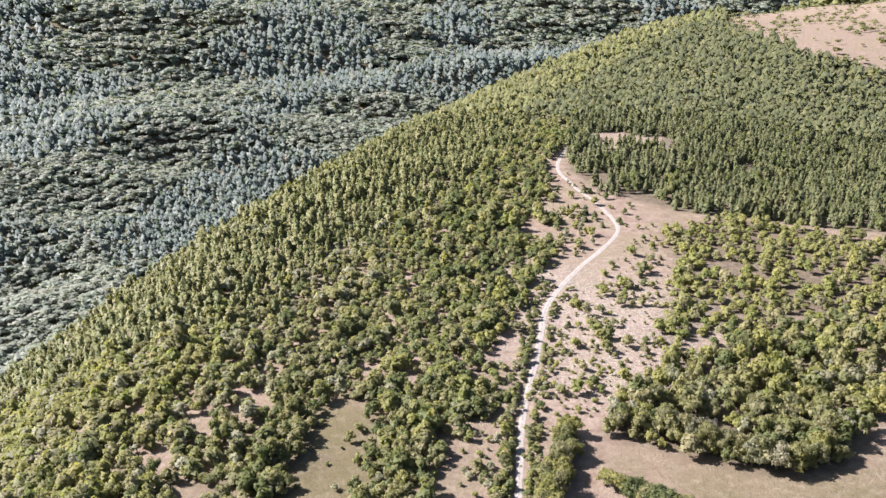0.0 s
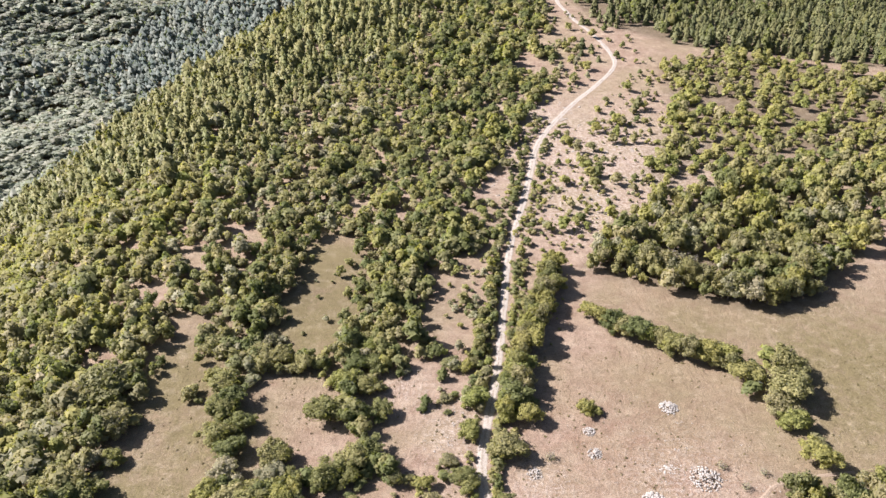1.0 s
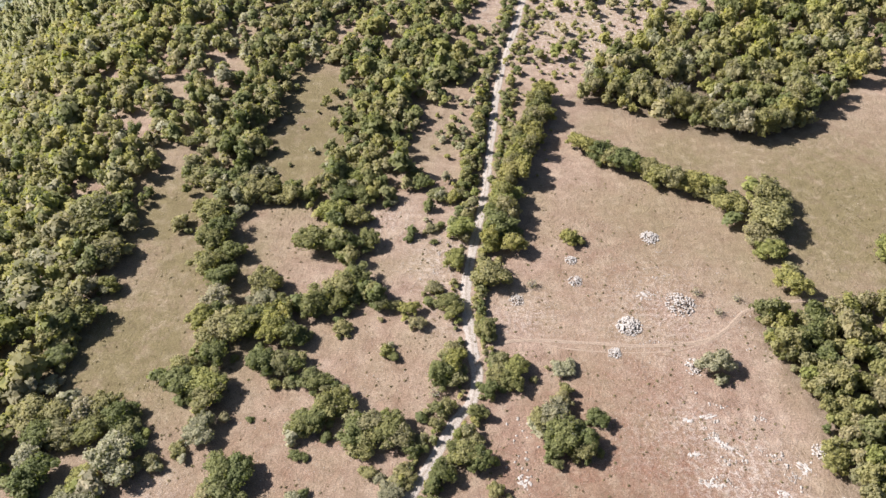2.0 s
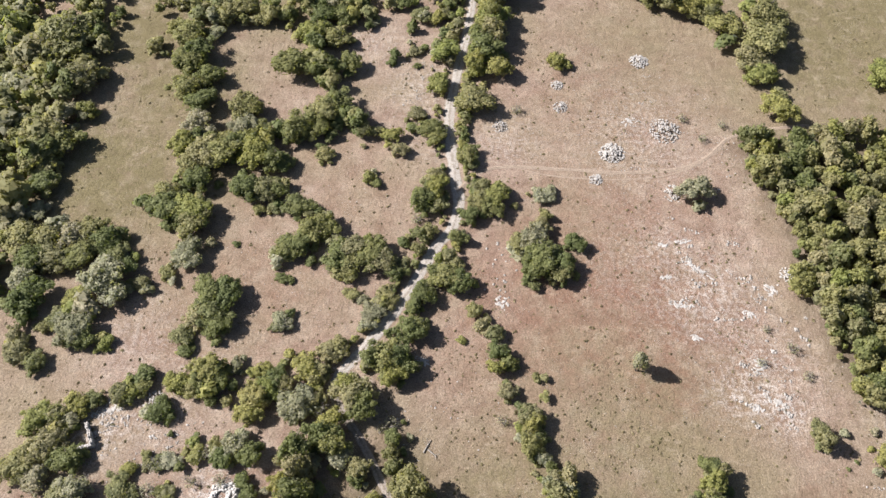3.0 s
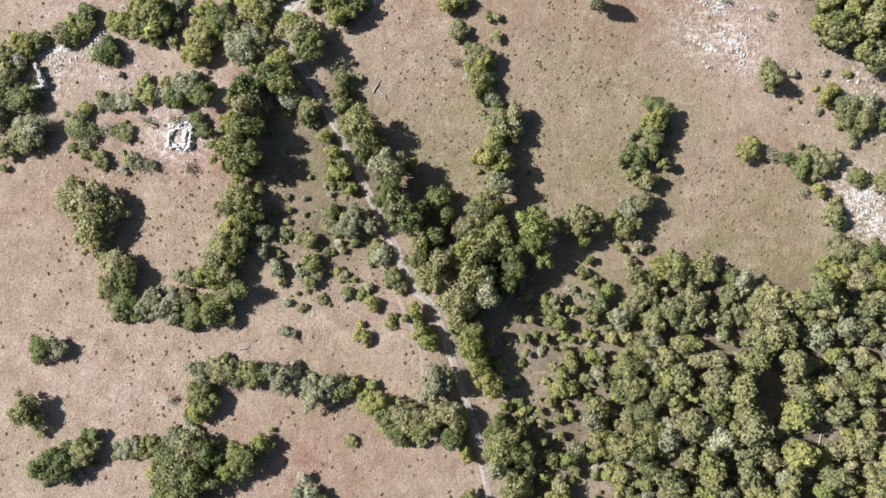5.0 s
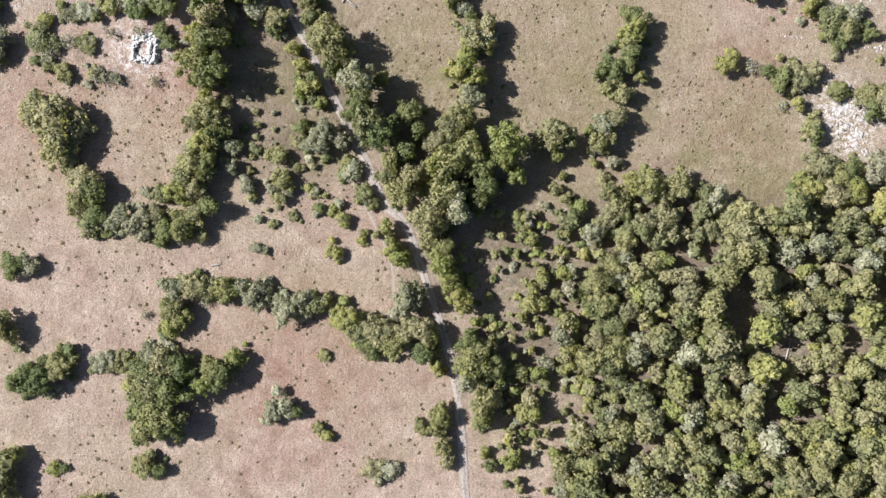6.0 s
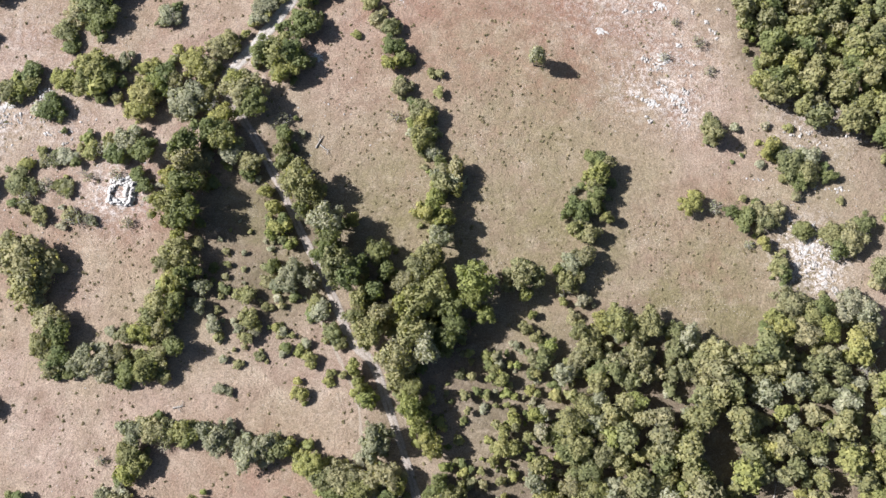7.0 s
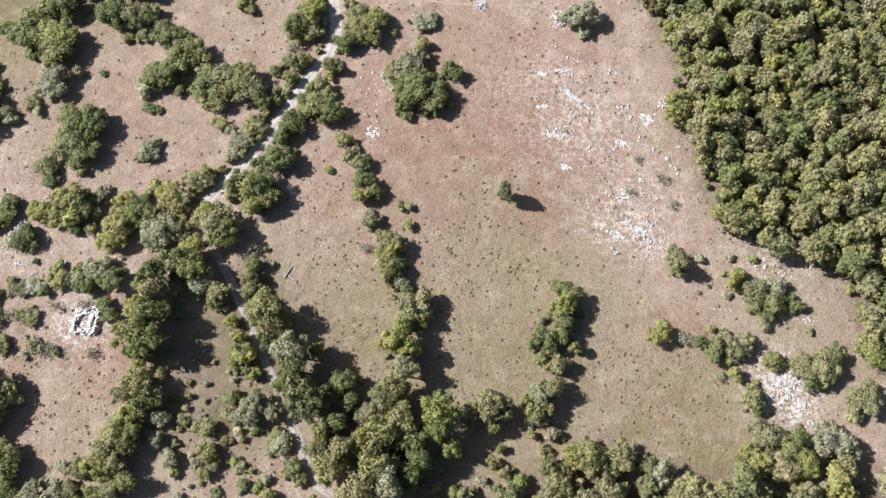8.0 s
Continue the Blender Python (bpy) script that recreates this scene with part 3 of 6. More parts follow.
RUIN_FIELD_B = [
    (-26.4, 4.1, 2.1, "g", 3.0), (-24.0, 3.3, 2.0, "g", 3.2), (-21.3, 4.5, 1.7, "t", 2.8), (-20.1, 2.5, 2.2, "d", 3.2), (-17.3, 3.2, 2.2, "d", 3.5), (-16.1, 4.4, 2.0, "t", 3.5),
    (-23.4, 7.7, 1.0, "g", 1.0), (-21.1, 7.3, 1.4, "t", 2.0), (-11.6, 16.3, 1.0, "g", 2.0), (-10.8, 14.1, 1.3, "g", 2.4), (-11.2, 11.1, 1.2, "g", 2.2), (-9.0, 8.5, 1.1, "g", 1.8),
    (-9.3, 16.5, 0.7, "d", 1.2), (-7.4, 13.5, 0.7, "d", 1.0), (-8.6, 10.7, 0.7, "t", 1.0), (-4.5, 12.6, 1.5, "t", 2.0), (-3.7, 9.0, 1.6, "t", 2.4), (-4.6, 6.7, 1.1, "t", 1.8),
    (-1.8, 11.0, 0.8, "t", 1.0), (-0.3, 7.8, 0.8, "y", 1.0), (2.9, 4.5, 1.0, "y", 1.2), (4.5, 3.8, 1.2, "y", 1.6), (-2.7, 4.3, 0.8, "t", 0.8), (0.5, 7.4, 1.1, "t", 0.8),
]
RUIN_FIELD_C = [
    (-5.5, 3.1, 0.7, "t", 0.8),
]
LANE_WEST = [
    (-9.2, 36.1, 2.4, "d", 5.0), (-12.9, 34.0, 2.6, "d", 6.0), (-13.2, 31.6, 2.5, "t", 6.5), (-14.5, 29.3, 2.0, "y", 6.0), (-12.8, 28.0, 2.5, "d", 7.0), (-14.7, 25.6, 2.8, "t", 7.0),
    (-13.3, 24.1, 2.5, "d", 6.5), (-14.7, 23.1, 1.8, "t", 5.0), (-14.6, 21.0, 1.2, "y", 3.0), (-13.5, 18.8, 2.3, "t", 5.0), (-15.7, 17.4, 1.7, "t", 3.5), (-12.9, 15.7, 1.8, "d", 4.0),
    (-14.5, 14.6, 2.0, "y", 4.0), (-16.3, 11.0, 2.2, "t", 4.5), (-14.5, 11.4, 1.8, "d", 4.0), (-17.2, 9.5, 2.0, "t", 4.0), (-18.5, 7.6, 2.0, "y", 3.5), (-16.0, 7.9, 1.7, "t", 4.0),
    (-14.2, 5.9, 1.5, "d", 3.5), (-7.0, 33.6, 2.0, "g", 3.2), (-8.0, 35.3, 2.0, "t", 5.0), (-3.9, 32.4, 1.7, "t", 2.9), (-4.6, 30.5, 1.3, "d", 2.2), (-2.3, 27.7, 1.1, "y", 2.2),
]
LANE_WEST_B = [
    (-1.0, 25.2, 1.2, "y", 2.5), (-0.0, 22.0, 1.5, "y", 2.7), (0.8, 23.2, 1.3, "d", 2.5), (-1.3, 21.3, 1.1, "y", 2.2), (1.5, 19.7, 1.0, "y", 1.8), (2.0, 16.0, 2.7, "g", 3.6),
    (0.7, 14.1, 1.8, "g", 2.9), (4.3, 14.8, 1.6, "g", 2.9), (-0.9, 16.9, 1.1, "d", 1.8), (-1.8, 14.6, 1.0, "t", 1.4), (5.7, 10.5, 1.4, "g", 1.8), (5.3, 11.7, 1.0, "t", 1.4),
    (7.7, 7.3, 1.4, "t", 1.8), (8.9, 5.7, 1.0, "t", 1.4),
]
LANE_EAST = [
    (0.4, 36.0, 1.2, "d", 2.5), (0.1, 33.9, 1.3, "t", 3.0), (0.5, 31.9, 1.3, "t", 3.0), (3.1, 28.6, 2.4, "t", 6.5), (4.2, 26.3, 2.1, "t", 6.0), (3.3, 24.1, 1.5, "t", 5.0),
    (6.7, 22.5, 2.7, "g", 8.0), (7.8, 20.2, 2.2, "t", 7.5), (6.5, 18.0, 1.9, "d", 7.0), (8.9, 16.3, 2.4, "t", 7.5), (10.3, 23.1, 1.1, "y", 3.0), (9.6, 14.4, 1.9, "d", 7.0),
    (11.5, 16.4, 1.4, "d", 6.0), (14.2, 18.1, 1.9, "d", 4.5), (15.0, 15.8, 1.6, "d", 4.0), (11.5, 11.3, 2.2, "t", 7.0), (13.4, 12.1, 1.4, "d", 6.0), (10.2, 9.1, 1.4, "t", 5.0),
    (12.2, 7.0, 2.3, "t", 7.0), (14.2, 9.3, 2.0, "t", 7.0), (17.7, 13.6, 2.0, "t", 6.0), (19.6, 11.1, 2.9, "t", 8.0), (17.7, 10.5, 2.0, "y", 7.0), (22.0, 12.7, 2.3, "t", 7.5),
]
LANE_EAST_B = [
    (23.5, 10.8, 1.9, "d", 6.5), (27.4, 13.8, 2.5, "y", 8.0), (27.2, 11.5, 1.9, "y", 7.0), (28.6, 9.3, 1.4, "y", 5.0), (24.6, 8.1, 1.7, "d", 6.0), (18.8, 6.9, 2.6, "t", 8.0),
    (16.9, 4.2, 2.6, "t", 8.0), (20.3, 5.0, 2.3, "g", 7.5), (23.0, 6.2, 1.9, "d", 6.0), (21.2, 17.1, 2.0, "t", 6.0), (19.7, 15.6, 1.9, "t", 6.0), (22.4, 19.5, 1.7, "g", 5.5),
    (10.5, 2.1, 1.3, "y", 3.0), (12.4, -1.8, 1.6, "y", 3.5), (11.6, -0.3, 1.3, "y", 3.4), (14.0, -7.3, 2.2, "g", 5.0), (12.8, -8.5, 1.6, "g", 4.0), (18.7, -0.4, 1.9, "t", 6.0),
    (18.3, -2.7, 1.9, "y", 6.0), (19.4, -5.0, 1.9, "y", 5.5), (20.9, -7.4, 1.9, "y", 5.0), (16.8, 0.8, 1.9, "t", 5.0), (22.9, -11.0, 0.9, "y", 2.0), (22.4, -16.5, 2.3, "t", 6.5),
]
LANE_EAST_C = [
    (23.5, -14.7, 2.0, "t", 6.0), (25.1, -17.4, 1.9, "d", 5.0), (21.6, -18.9, 1.6, "g", 5.0), (23.9, -21.2, 2.0, "t", 5.5), (23.4, -24.0, 1.8, "t", 4.5), (17.3, -17.5, 1.1, "y", 2.4),
    (18.0, -24.0, 1.8, "t", 3.4), (17.2, -26.0, 1.3, "t", 3.0), (18.0, -28.4, 1.3, "t", 2.6), (18.7, -30.7, 1.1, "t", 2.2), (21.6, -13.5, 1.9, "d", 5.5), (23.8, -29.3, 1.0, "y", 1.6),
    (24.6, -31.2, 1.1, "t", 2.0),
]
MEADOW_HEDGES = [
    (19.9, 34.8, 1.7, "t", 3.5), (19.9, 33.4, 1.0, "d", 2.5), (25.0, 30.3, 1.5, "t", 4.0), (23.3, 27.9, 1.6, "t", 4.5), (22.2, 29.3, 1.0, "g", 3.0), (22.1, 25.0, 1.8, "y", 5.5),
    (20.9, 23.4, 1.6, "y", 5.5), (22.9, 22.6, 1.6, "y", 5.5), (24.9, 27.2, 1.0, "y", 3.5), (22.1, 21.1, 1.3, "g", 5.0), (31.8, 13.2, 1.1, "t", 4.0), (33.7, 14.2, 2.1, "t", 5.5),
    (35.7, 14.7, 1.6, "t", 5.0), (34.5, 12.0, 1.1, "y", 3.5), (39.0, 15.6, 1.0, "y", 3.0), (40.4, 13.5, 1.4, "t", 4.0), (41.2, 15.8, 1.8, "g", 4.0), (42.8, 17.0, 1.8, "t", 4.5),
    (42.1, 14.7, 1.1, "t", 3.0), (44.8, 32.0, 1.2, "d", 2.6), (46.0, 31.7, 1.3, "d", 2.8), (45.4, 29.2, 2.0, "y", 4.0), (46.7, 30.5, 1.2, "t", 3.2), (44.7, 27.7, 1.3, "t", 3.5),
]
MEADOW_HEDGES_B = [
    (45.0, 26.1, 1.3, "d", 3.5), (41.5, 24.7, 1.5, "d", 3.0), (43.0, 23.8, 1.6, "d", 3.4), (44.6, 24.6, 1.3, "d", 3.4), (46.2, 23.0, 1.0, "y", 3.0), (41.8, 21.4, 1.5, "t", 3.4),
    (43.7, 20.6, 1.6, "t", 3.6), (42.1, 27.3, 0.7, "g", 1.2), (40.4, 23.6, 0.8, "d", 2.0), (42.5, 11.2, 1.2, "g", 2.0), (39.8, 10.9, 0.9, "y", 1.6), (40.9, 8.9, 1.0, "t", 1.8),
    (35.2, 9.3, 0.8, "y", 1.8), (34.2, 7.4, 1.0, "t", 2.2), (35.7, 6.2, 1.0, "t", 2.0), (29.0, 3.5, 1.0, "y", 1.8), (29.7, 1.9, 0.9, "t", 2.0), (21.0, 35.6, 1.5, "d", 2.6),
    (21.7, 33.1, 1.2, "g", 2.0), (23.4, 29.9, 1.6, "t", 3.0), (24.7, 28.7, 1.5, "g", 2.8), (20.2, 37.0, 1.3, "y", 2.6), (22.7, 31.4, 1.0, "d", 2.0),
]
EAST_MEADOW = [
    (58.5, 24.6, 1.7, "y", 3.0), (64.2, 23.7, 1.2, "d", 2.2), (66.0, 22.4, 1.6, "d", 2.6), (68.1, 23.6, 1.4, "t", 2.4), (69.2, 22.0, 1.6, "t", 2.6), (70.4, 23.6, 1.4, "t", 2.4),
    (68.4, 19.2, 1.2, "y", 2.2), (70.2, 16.0, 1.6, "t", 2.4), (70.6, 14.4, 1.2, "d", 2.4), (62.4, 34.9, 1.6, "t", 4.4), (70.2, 33.1, 1.6, "y", 3.0), (72.9, 30.3, 2.3, "t", 3.0),
    (75.2, 29.4, 2.2, "t", 3.0), (74.1, 28.3, 1.6, "d", 2.4), (76.2, 31.5, 1.5, "g", 2.6), (79.1, 28.8, 1.1, "d", 1.8), (74.4, 20.8, 1.4, "d", 2.0), (78.1, 20.2, 2.0, "t", 3.0),
    (80.3, 19.7, 2.5, "t", 3.6), (78.9, 18.3, 1.6, "d", 2.8), (82.0, 21.0, 2.2, "t", 3.2), (71.3, 10.0, 2.3, "t", 4.0), (73.6, 8.8, 2.1, "t", 4.0), (75.2, 9.5, 1.8, "d", 4.0),
]
EAST_MEADOW_B = [
    (69.0, 8.5, 1.4, "y", 3.5), (69.6, 6.8, 1.9, "y", 4.0), (72.6, 6.0, 2.1, "t", 4.4), (75.8, 6.8, 2.1, "y", 4.4), (79.1, 9.9, 2.1, "g", 4.0), (81.0, 8.7, 2.0, "g", 4.0),
    (84.8, 15.3, 2.4, "t", 3.6), (88.2, 21.6, 2.4, "y", 3.4),
]
SOUTH_FIELD = [
    (-19.8, -5.0, 1.3, "g", 2.6), (-18.5, -6.5, 2.0, "g", 3.2), (-16.5, -5.8, 2.0, "t", 3.4), (-14.6, -5.8, 1.6, "t", 3.2), (-12.2, -5.8, 2.0, "t", 3.5), (-10.7, -6.2, 1.5, "d", 3.2),
    (-9.2, -5.9, 1.6, "g", 3.0), (-7.6, -7.4, 2.1, "g", 3.2), (-6.8, -6.3, 1.5, "g", 2.8), (-3.3, -8.7, 2.1, "g", 3.4), (-1.3, -7.9, 1.9, "g", 3.2), (0.6, -8.3, 1.6, "t", 3.0),
    (2.1, -8.0, 1.1, "y", 2.4), (-19.3, -8.5, 1.7, "t", 3.0), (-18.2, -10.1, 1.5, "t", 3.0), (-19.8, -11.2, 1.5, "y", 2.8), (5.3, -10.3, 2.1, "y", 3.6), (6.9, -11.9, 1.7, "t", 3.4),
    (9.2, -12.3, 2.4, "t", 4.0), (11.2, -13.5, 2.0, "t", 4.0), (8.0, -13.9, 1.7, "d", 3.2), (13.1, -12.3, 1.7, "t", 3.8), (15.5, -12.0, 1.9, "t", 4.5), (16.6, -13.2, 1.4, "y", 3.5),
]
SOUTH_FIELD_B = [
    (15.8, -15.1, 1.6, "d", 3.5), (-22.0, -15.1, 1.9, "g", 3.2), (-22.9, -16.9, 2.5, "t", 4.8), (-20.2, -16.1, 2.5, "t", 4.8), (-17.9, -16.9, 2.0, "d", 4.5), (-22.0, -19.1, 2.9, "t", 5.2),
    (-19.7, -20.0, 2.5, "d", 5.0), (-23.4, -21.1, 2.0, "d", 4.2), (-21.3, -23.0, 2.9, "t", 5.0), (-19.4, -24.6, 2.2, "d", 4.5), (-23.0, -25.0, 2.1, "t", 4.0), (-24.3, -22.7, 1.5, "d", 3.5),
    (-13.7, -16.6, 2.3, "t", 4.0), (-12.6, -17.4, 2.0, "d", 4.0), (-15.4, -19.4, 2.0, "y", 3.2), (-10.4, -15.6, 1.6, "y", 3.0), (-14.0, -19.5, 1.3, "d", 2.5), (-29.3, -15.8, 1.9, "g", 2.0),
    (-27.8, -16.2, 1.6, "t", 1.8), (-26.3, -15.5, 1.2, "t", 1.4), (-35.4, -16.1, 2.1, "t", 2.8), (-37.4, -16.8, 1.8, "t", 2.6), (-35.3, -14.2, 1.1, "d", 1.5), (-34.4, -16.9, 1.4, "d", 2.0),
]
SOUTH_FIELD_C = [
    (-39.9, -17.9, 2.3, "d", 3.8), (-38.3, -18.7, 2.0, "d", 3.4), (-5.8, -22.7, 2.0, "g", 2.4), (-3.8, -22.7, 1.6, "g", 2.4), (-2.7, -23.4, 1.1, "d", 2.0), (0.7, -25.6, 1.0, "t", 1.2),
    (1.9, -26.8, 1.0, "y", 1.2), (1.5, -15.5, 1.0, "t", 0.8), (3.3, -0.8, 1.2, "y", 1.6), (-7.8, -0.4, 1.1, "g", 1.0), (-6.7, -0.7, 0.7, "g", 0.8), (7.2, 0.6, 0.8, "y", 1.0),
    (7.2, 1.6, 0.7, "t", 0.9), (-23.7, -30.6, 1.9, "t", 2.4), (-21.9, -31.0, 1.4, "d", 2.0), (-36.4, -30.9, 1.1, "y", 1.0), (-35.2, -30.9, 0.8, "d", 0.8), (8.1, -31.5, 1.6, "t", 1.4),
    (10.5, -31.4, 1.5, "g", 1.2), (14.9, -25.4, 1.1, "t", 1.4), (-40.0, -2.0, 1.8, "g", 2.0), (-41.6, -2.0, 2.0, "d", 2.8), (-43.4, -11.2, 2.7, "t", 4.1), (-30.9, -37.4, 2.7, "t", 4.1),
]
SOUTH_FIELD_D = [
    (-9.6, -37.9, 2.2, "d", 3.1), (-44.6, -32.6, 3.2, "t", 4.1), (2.8, -39.6, 2.0, "t", 3.0),
]
WEST_FIELD = [
    (-13.1, 72.0, 3.2, "d", 3.6), (-15.6, 69.4, 2.8, "d", 3.2), (-17.8, 68.4, 2.6, "d", 3.0), (-12.1, 74.0, 1.8, "g", 2.4), (-9.0, 66.7, 2.9, "d", 3.2), (-6.8, 68.0, 3.3, "t", 3.8),
    (-3.6, 67.0, 2.9, "d", 3.6), (-1.7, 65.0, 2.6, "t", 3.4), (-7.5, 64.6, 2.5, "t", 3.0), (-5.1, 68.8, 2.1, "y", 3.2), (-0.3, 63.6, 1.7, "d", 2.6), (-14.0, 66.3, 1.0, "d", 1.2),
    (-11.5, 66.3, 1.2, "g", 1.2), (-18.5, 63.3, 1.1, "d", 0.9), (-17.1, 62.8, 0.8, "d", 0.7), (-26.9, 69.9, 0.7, "d", 0.6), (-29.4, 60.0, 3.0, "d", 3.8), (-26.7, 59.0, 2.7, "d", 3.6),
    (-28.9, 56.5, 2.9, "t", 3.6), (-30.8, 56.3, 2.4, "t", 2.8), (-27.5, 54.7, 2.3, "d", 3.0), (-25.8, 60.8, 2.0, "d", 2.6), (-17.8, 55.0, 1.9, "g", 1.6), (-18.8, 54.2, 0.9, "t", 1.0),
]
WEST_FIELD_B = [
    (-33.0, 52.6, 1.8, "t", 1.8), (-32.0, 50.8, 1.2, "d", 1.2), (-6.8, 59.9, 1.3, "t", 1.4), (-5.0, 58.7, 1.1, "g", 1.4), (-61.6, 70.6, 3.2, "t", 3.6), (-57.8, 70.5, 3.4, "t", 3.8),
    (-53.6, 70.5, 2.9, "g", 3.6), (-50.9, 72.7, 2.7, "t", 3.4), (-48.0, 69.9, 3.1, "d", 3.6), (-51.4, 67.9, 2.7, "d", 3.2), (-59.7, 66.7, 3.2, "d", 3.8), (-56.2, 66.8, 2.7, "t", 3.4),
    (-45.7, 66.8, 2.6, "t", 3.0), (-60.1, 63.3, 2.5, "g", 2.8), (-46.8, 62.2, 4.0, "g", 4.6), (-44.4, 64.6, 2.4, "d", 3.2), (-44.7, 61.0, 2.2, "t", 3.0), (-41.0, 62.3, 1.8, "t", 2.0),
    (-58.1, 59.4, 3.5, "d", 4.0), (-50.3, 58.7, 2.2, "y", 2.2), (-49.6, 54.0, 3.1, "g", 3.2), (-52.9, 55.8, 1.8, "t", 2.0), (-55.0, 54.5, 1.2, "t", 1.2), (-48.1, 52.7, 2.3, "d", 2.6),
]
WEST_FIELD_C = [
    (-44.7, 51.9, 1.4, "y", 1.4), (-57.3, 50.3, 2.2, "t", 2.6), (-54.8, 48.5, 2.0, "t", 2.2), (-58.8, 52.9, 1.8, "t", 2.2),
]
BEND_WEST = [
    (-1.4, 59.3, 1.9, "t", 1.6), (-2.9, 56.2, 2.0, "g", 1.8), (-4.2, 54.8, 1.5, "g", 1.6), (4.8, 77.9, 2.6, "d", 3.4), (6.6, 80.2, 2.4, "y", 3.4), (7.2, 77.1, 1.6, "t", 2.6),
    (3.7, 71.2, 1.3, "t", 2.2), (5.6, 71.6, 1.5, "t", 2.4), (1.4, 69.8, 1.0, "d", 1.4), (4.3, 68.0, 1.3, "t", 2.0), (1.3, 65.5, 1.1, "t", 1.6), (-9.7, 49.8, 1.8, "t", 2.4),
    (-8.5, 50.8, 1.6, "t", 2.4), (-7.1, 49.4, 1.3, "t", 2.0),
]
BEND_EAST = [
    (15.0, 80.8, 2.0, "t", 3.0), (17.4, 78.4, 2.5, "y", 3.4), (14.2, 77.4, 2.0, "t", 3.0), (16.1, 76.3, 2.1, "d", 3.0), (11.9, 74.8, 1.7, "d", 2.6), (10.2, 70.5, 1.5, "d", 2.4),
    (9.0, 66.7, 1.5, "t", 2.4), (7.1, 66.4, 1.1, "y", 1.8), (8.3, 62.2, 2.4, "t", 3.4), (10.6, 61.3, 2.0, "d", 3.0), (6.4, 63.5, 1.5, "d", 2.6), (4.5, 59.3, 2.2, "d", 3.2),
    (3.2, 57.4, 1.5, "d", 2.6), (2.7, 53.3, 2.1, "d", 3.4), (4.3, 53.8, 1.6, "d", 3.0), (-1.1, 48.2, 3.0, "t", 4.6), (-3.0, 49.3, 2.1, "d", 4.0), (1.3, 48.8, 2.1, "d", 4.0),
    (0.2, 45.6, 1.9, "y", 3.6), (2.3, 46.6, 1.6, "d", 3.4), (23.1, 69.5, 2.8, "g", 3.4), (21.2, 68.7, 2.1, "t", 2.6), (24.0, 66.0, 3.3, "d", 4.0), (27.6, 64.6, 2.4, "d", 3.4),
]
BEND_EAST_B = [
    (22.2, 64.3, 2.2, "d", 3.0), (24.4, 72.9, 1.9, "t", 2.8), (29.9, 69.1, 1.7, "d", 2.6), (26.6, 63.2, 2.0, "t", 3.0), (22.6, 61.1, 1.1, "t", 1.4), (25.4, 74.8, 1.3, "t", 2.2),
    (24.9, 79.0, 1.6, "g", 1.6), (26.5, 79.7, 1.6, "g", 1.6), (12.7, 56.7, 1.3, "t", 2.0), (13.9, 53.9, 1.6, "t", 2.4), (15.7, 52.5, 1.4, "t", 2.2), (16.2, 49.3, 1.9, "d", 3.0),
    (15.8, 46.6, 1.5, "y", 2.8), (17.9, 47.6, 1.2, "d", 2.4), (17.2, 43.0, 1.4, "t", 2.2), (19.8, 39.1, 1.8, "t", 3.0), (20.6, 38.2, 1.7, "y", 3.0), (19.3, 40.1, 1.2, "d", 2.4),
    (10.6, 51.9, 0.8, "y", 0.8), (-13.7, 41.2, 2.3, "g", 3.4), (-14.8, 40.0, 1.8, "g", 3.0), (-11.7, 41.8, 1.8, "t", 3.0), (-9.1, 38.4, 2.1, "y", 4.0), (-5.6, 42.2, 3.0, "t", 4.8),
]
BEND_EAST_C = [
    (-4.2, 40.0, 2.2, "d", 4.5), (-7.2, 43.8, 1.9, "y", 4.0), (62.5, 36.6, 1.8, "t", 2.7),
]
WALL_ROW = [
    (-37.4, 46.0, 1.6, "d", 2.0), (-37.3, 44.2, 1.4, "t", 1.8), (-32.1, 44.9, 1.9, "y", 2.2), (-29.9, 44.4, 1.7, "t", 2.2), (-27.5, 46.9, 2.8, "y", 3.4), (-28.6, 45.6, 2.3, "d", 3.0),
    (-26.1, 45.7, 2.1, "d", 2.8), (-23.7, 47.7, 1.3, "g", 1.8), (-34.2, 40.8, 2.1, "d", 2.4), (-18.1, 45.6, 2.2, "d", 2.8), (-19.5, 46.6, 1.7, "y", 2.6), (-16.3, 44.7, 1.6, "t", 2.4),
    (-13.1, 46.9, 2.7, "y", 3.0), (-11.8, 46.0, 2.0, "t", 2.6), (-15.9, 49.3, 0.8, "g", 0.8), (-27.2, 42.3, 1.1, "d", 1.4), (-24.6, 42.2, 1.1, "t", 1.4), (-20.1, 42.3, 2.4, "y", 3.0),
    (-21.1, 39.7, 2.0, "y", 2.8), (-18.7, 43.7, 1.8, "y", 2.8), (-25.3, 35.5, 1.1, "t", 1.4), (-33.2, 33.1, 1.3, "t", 1.0), (-34.8, 32.7, 0.9, "t", 0.8), (-40.5, 43.3, 1.9, "t", 2.2),
]
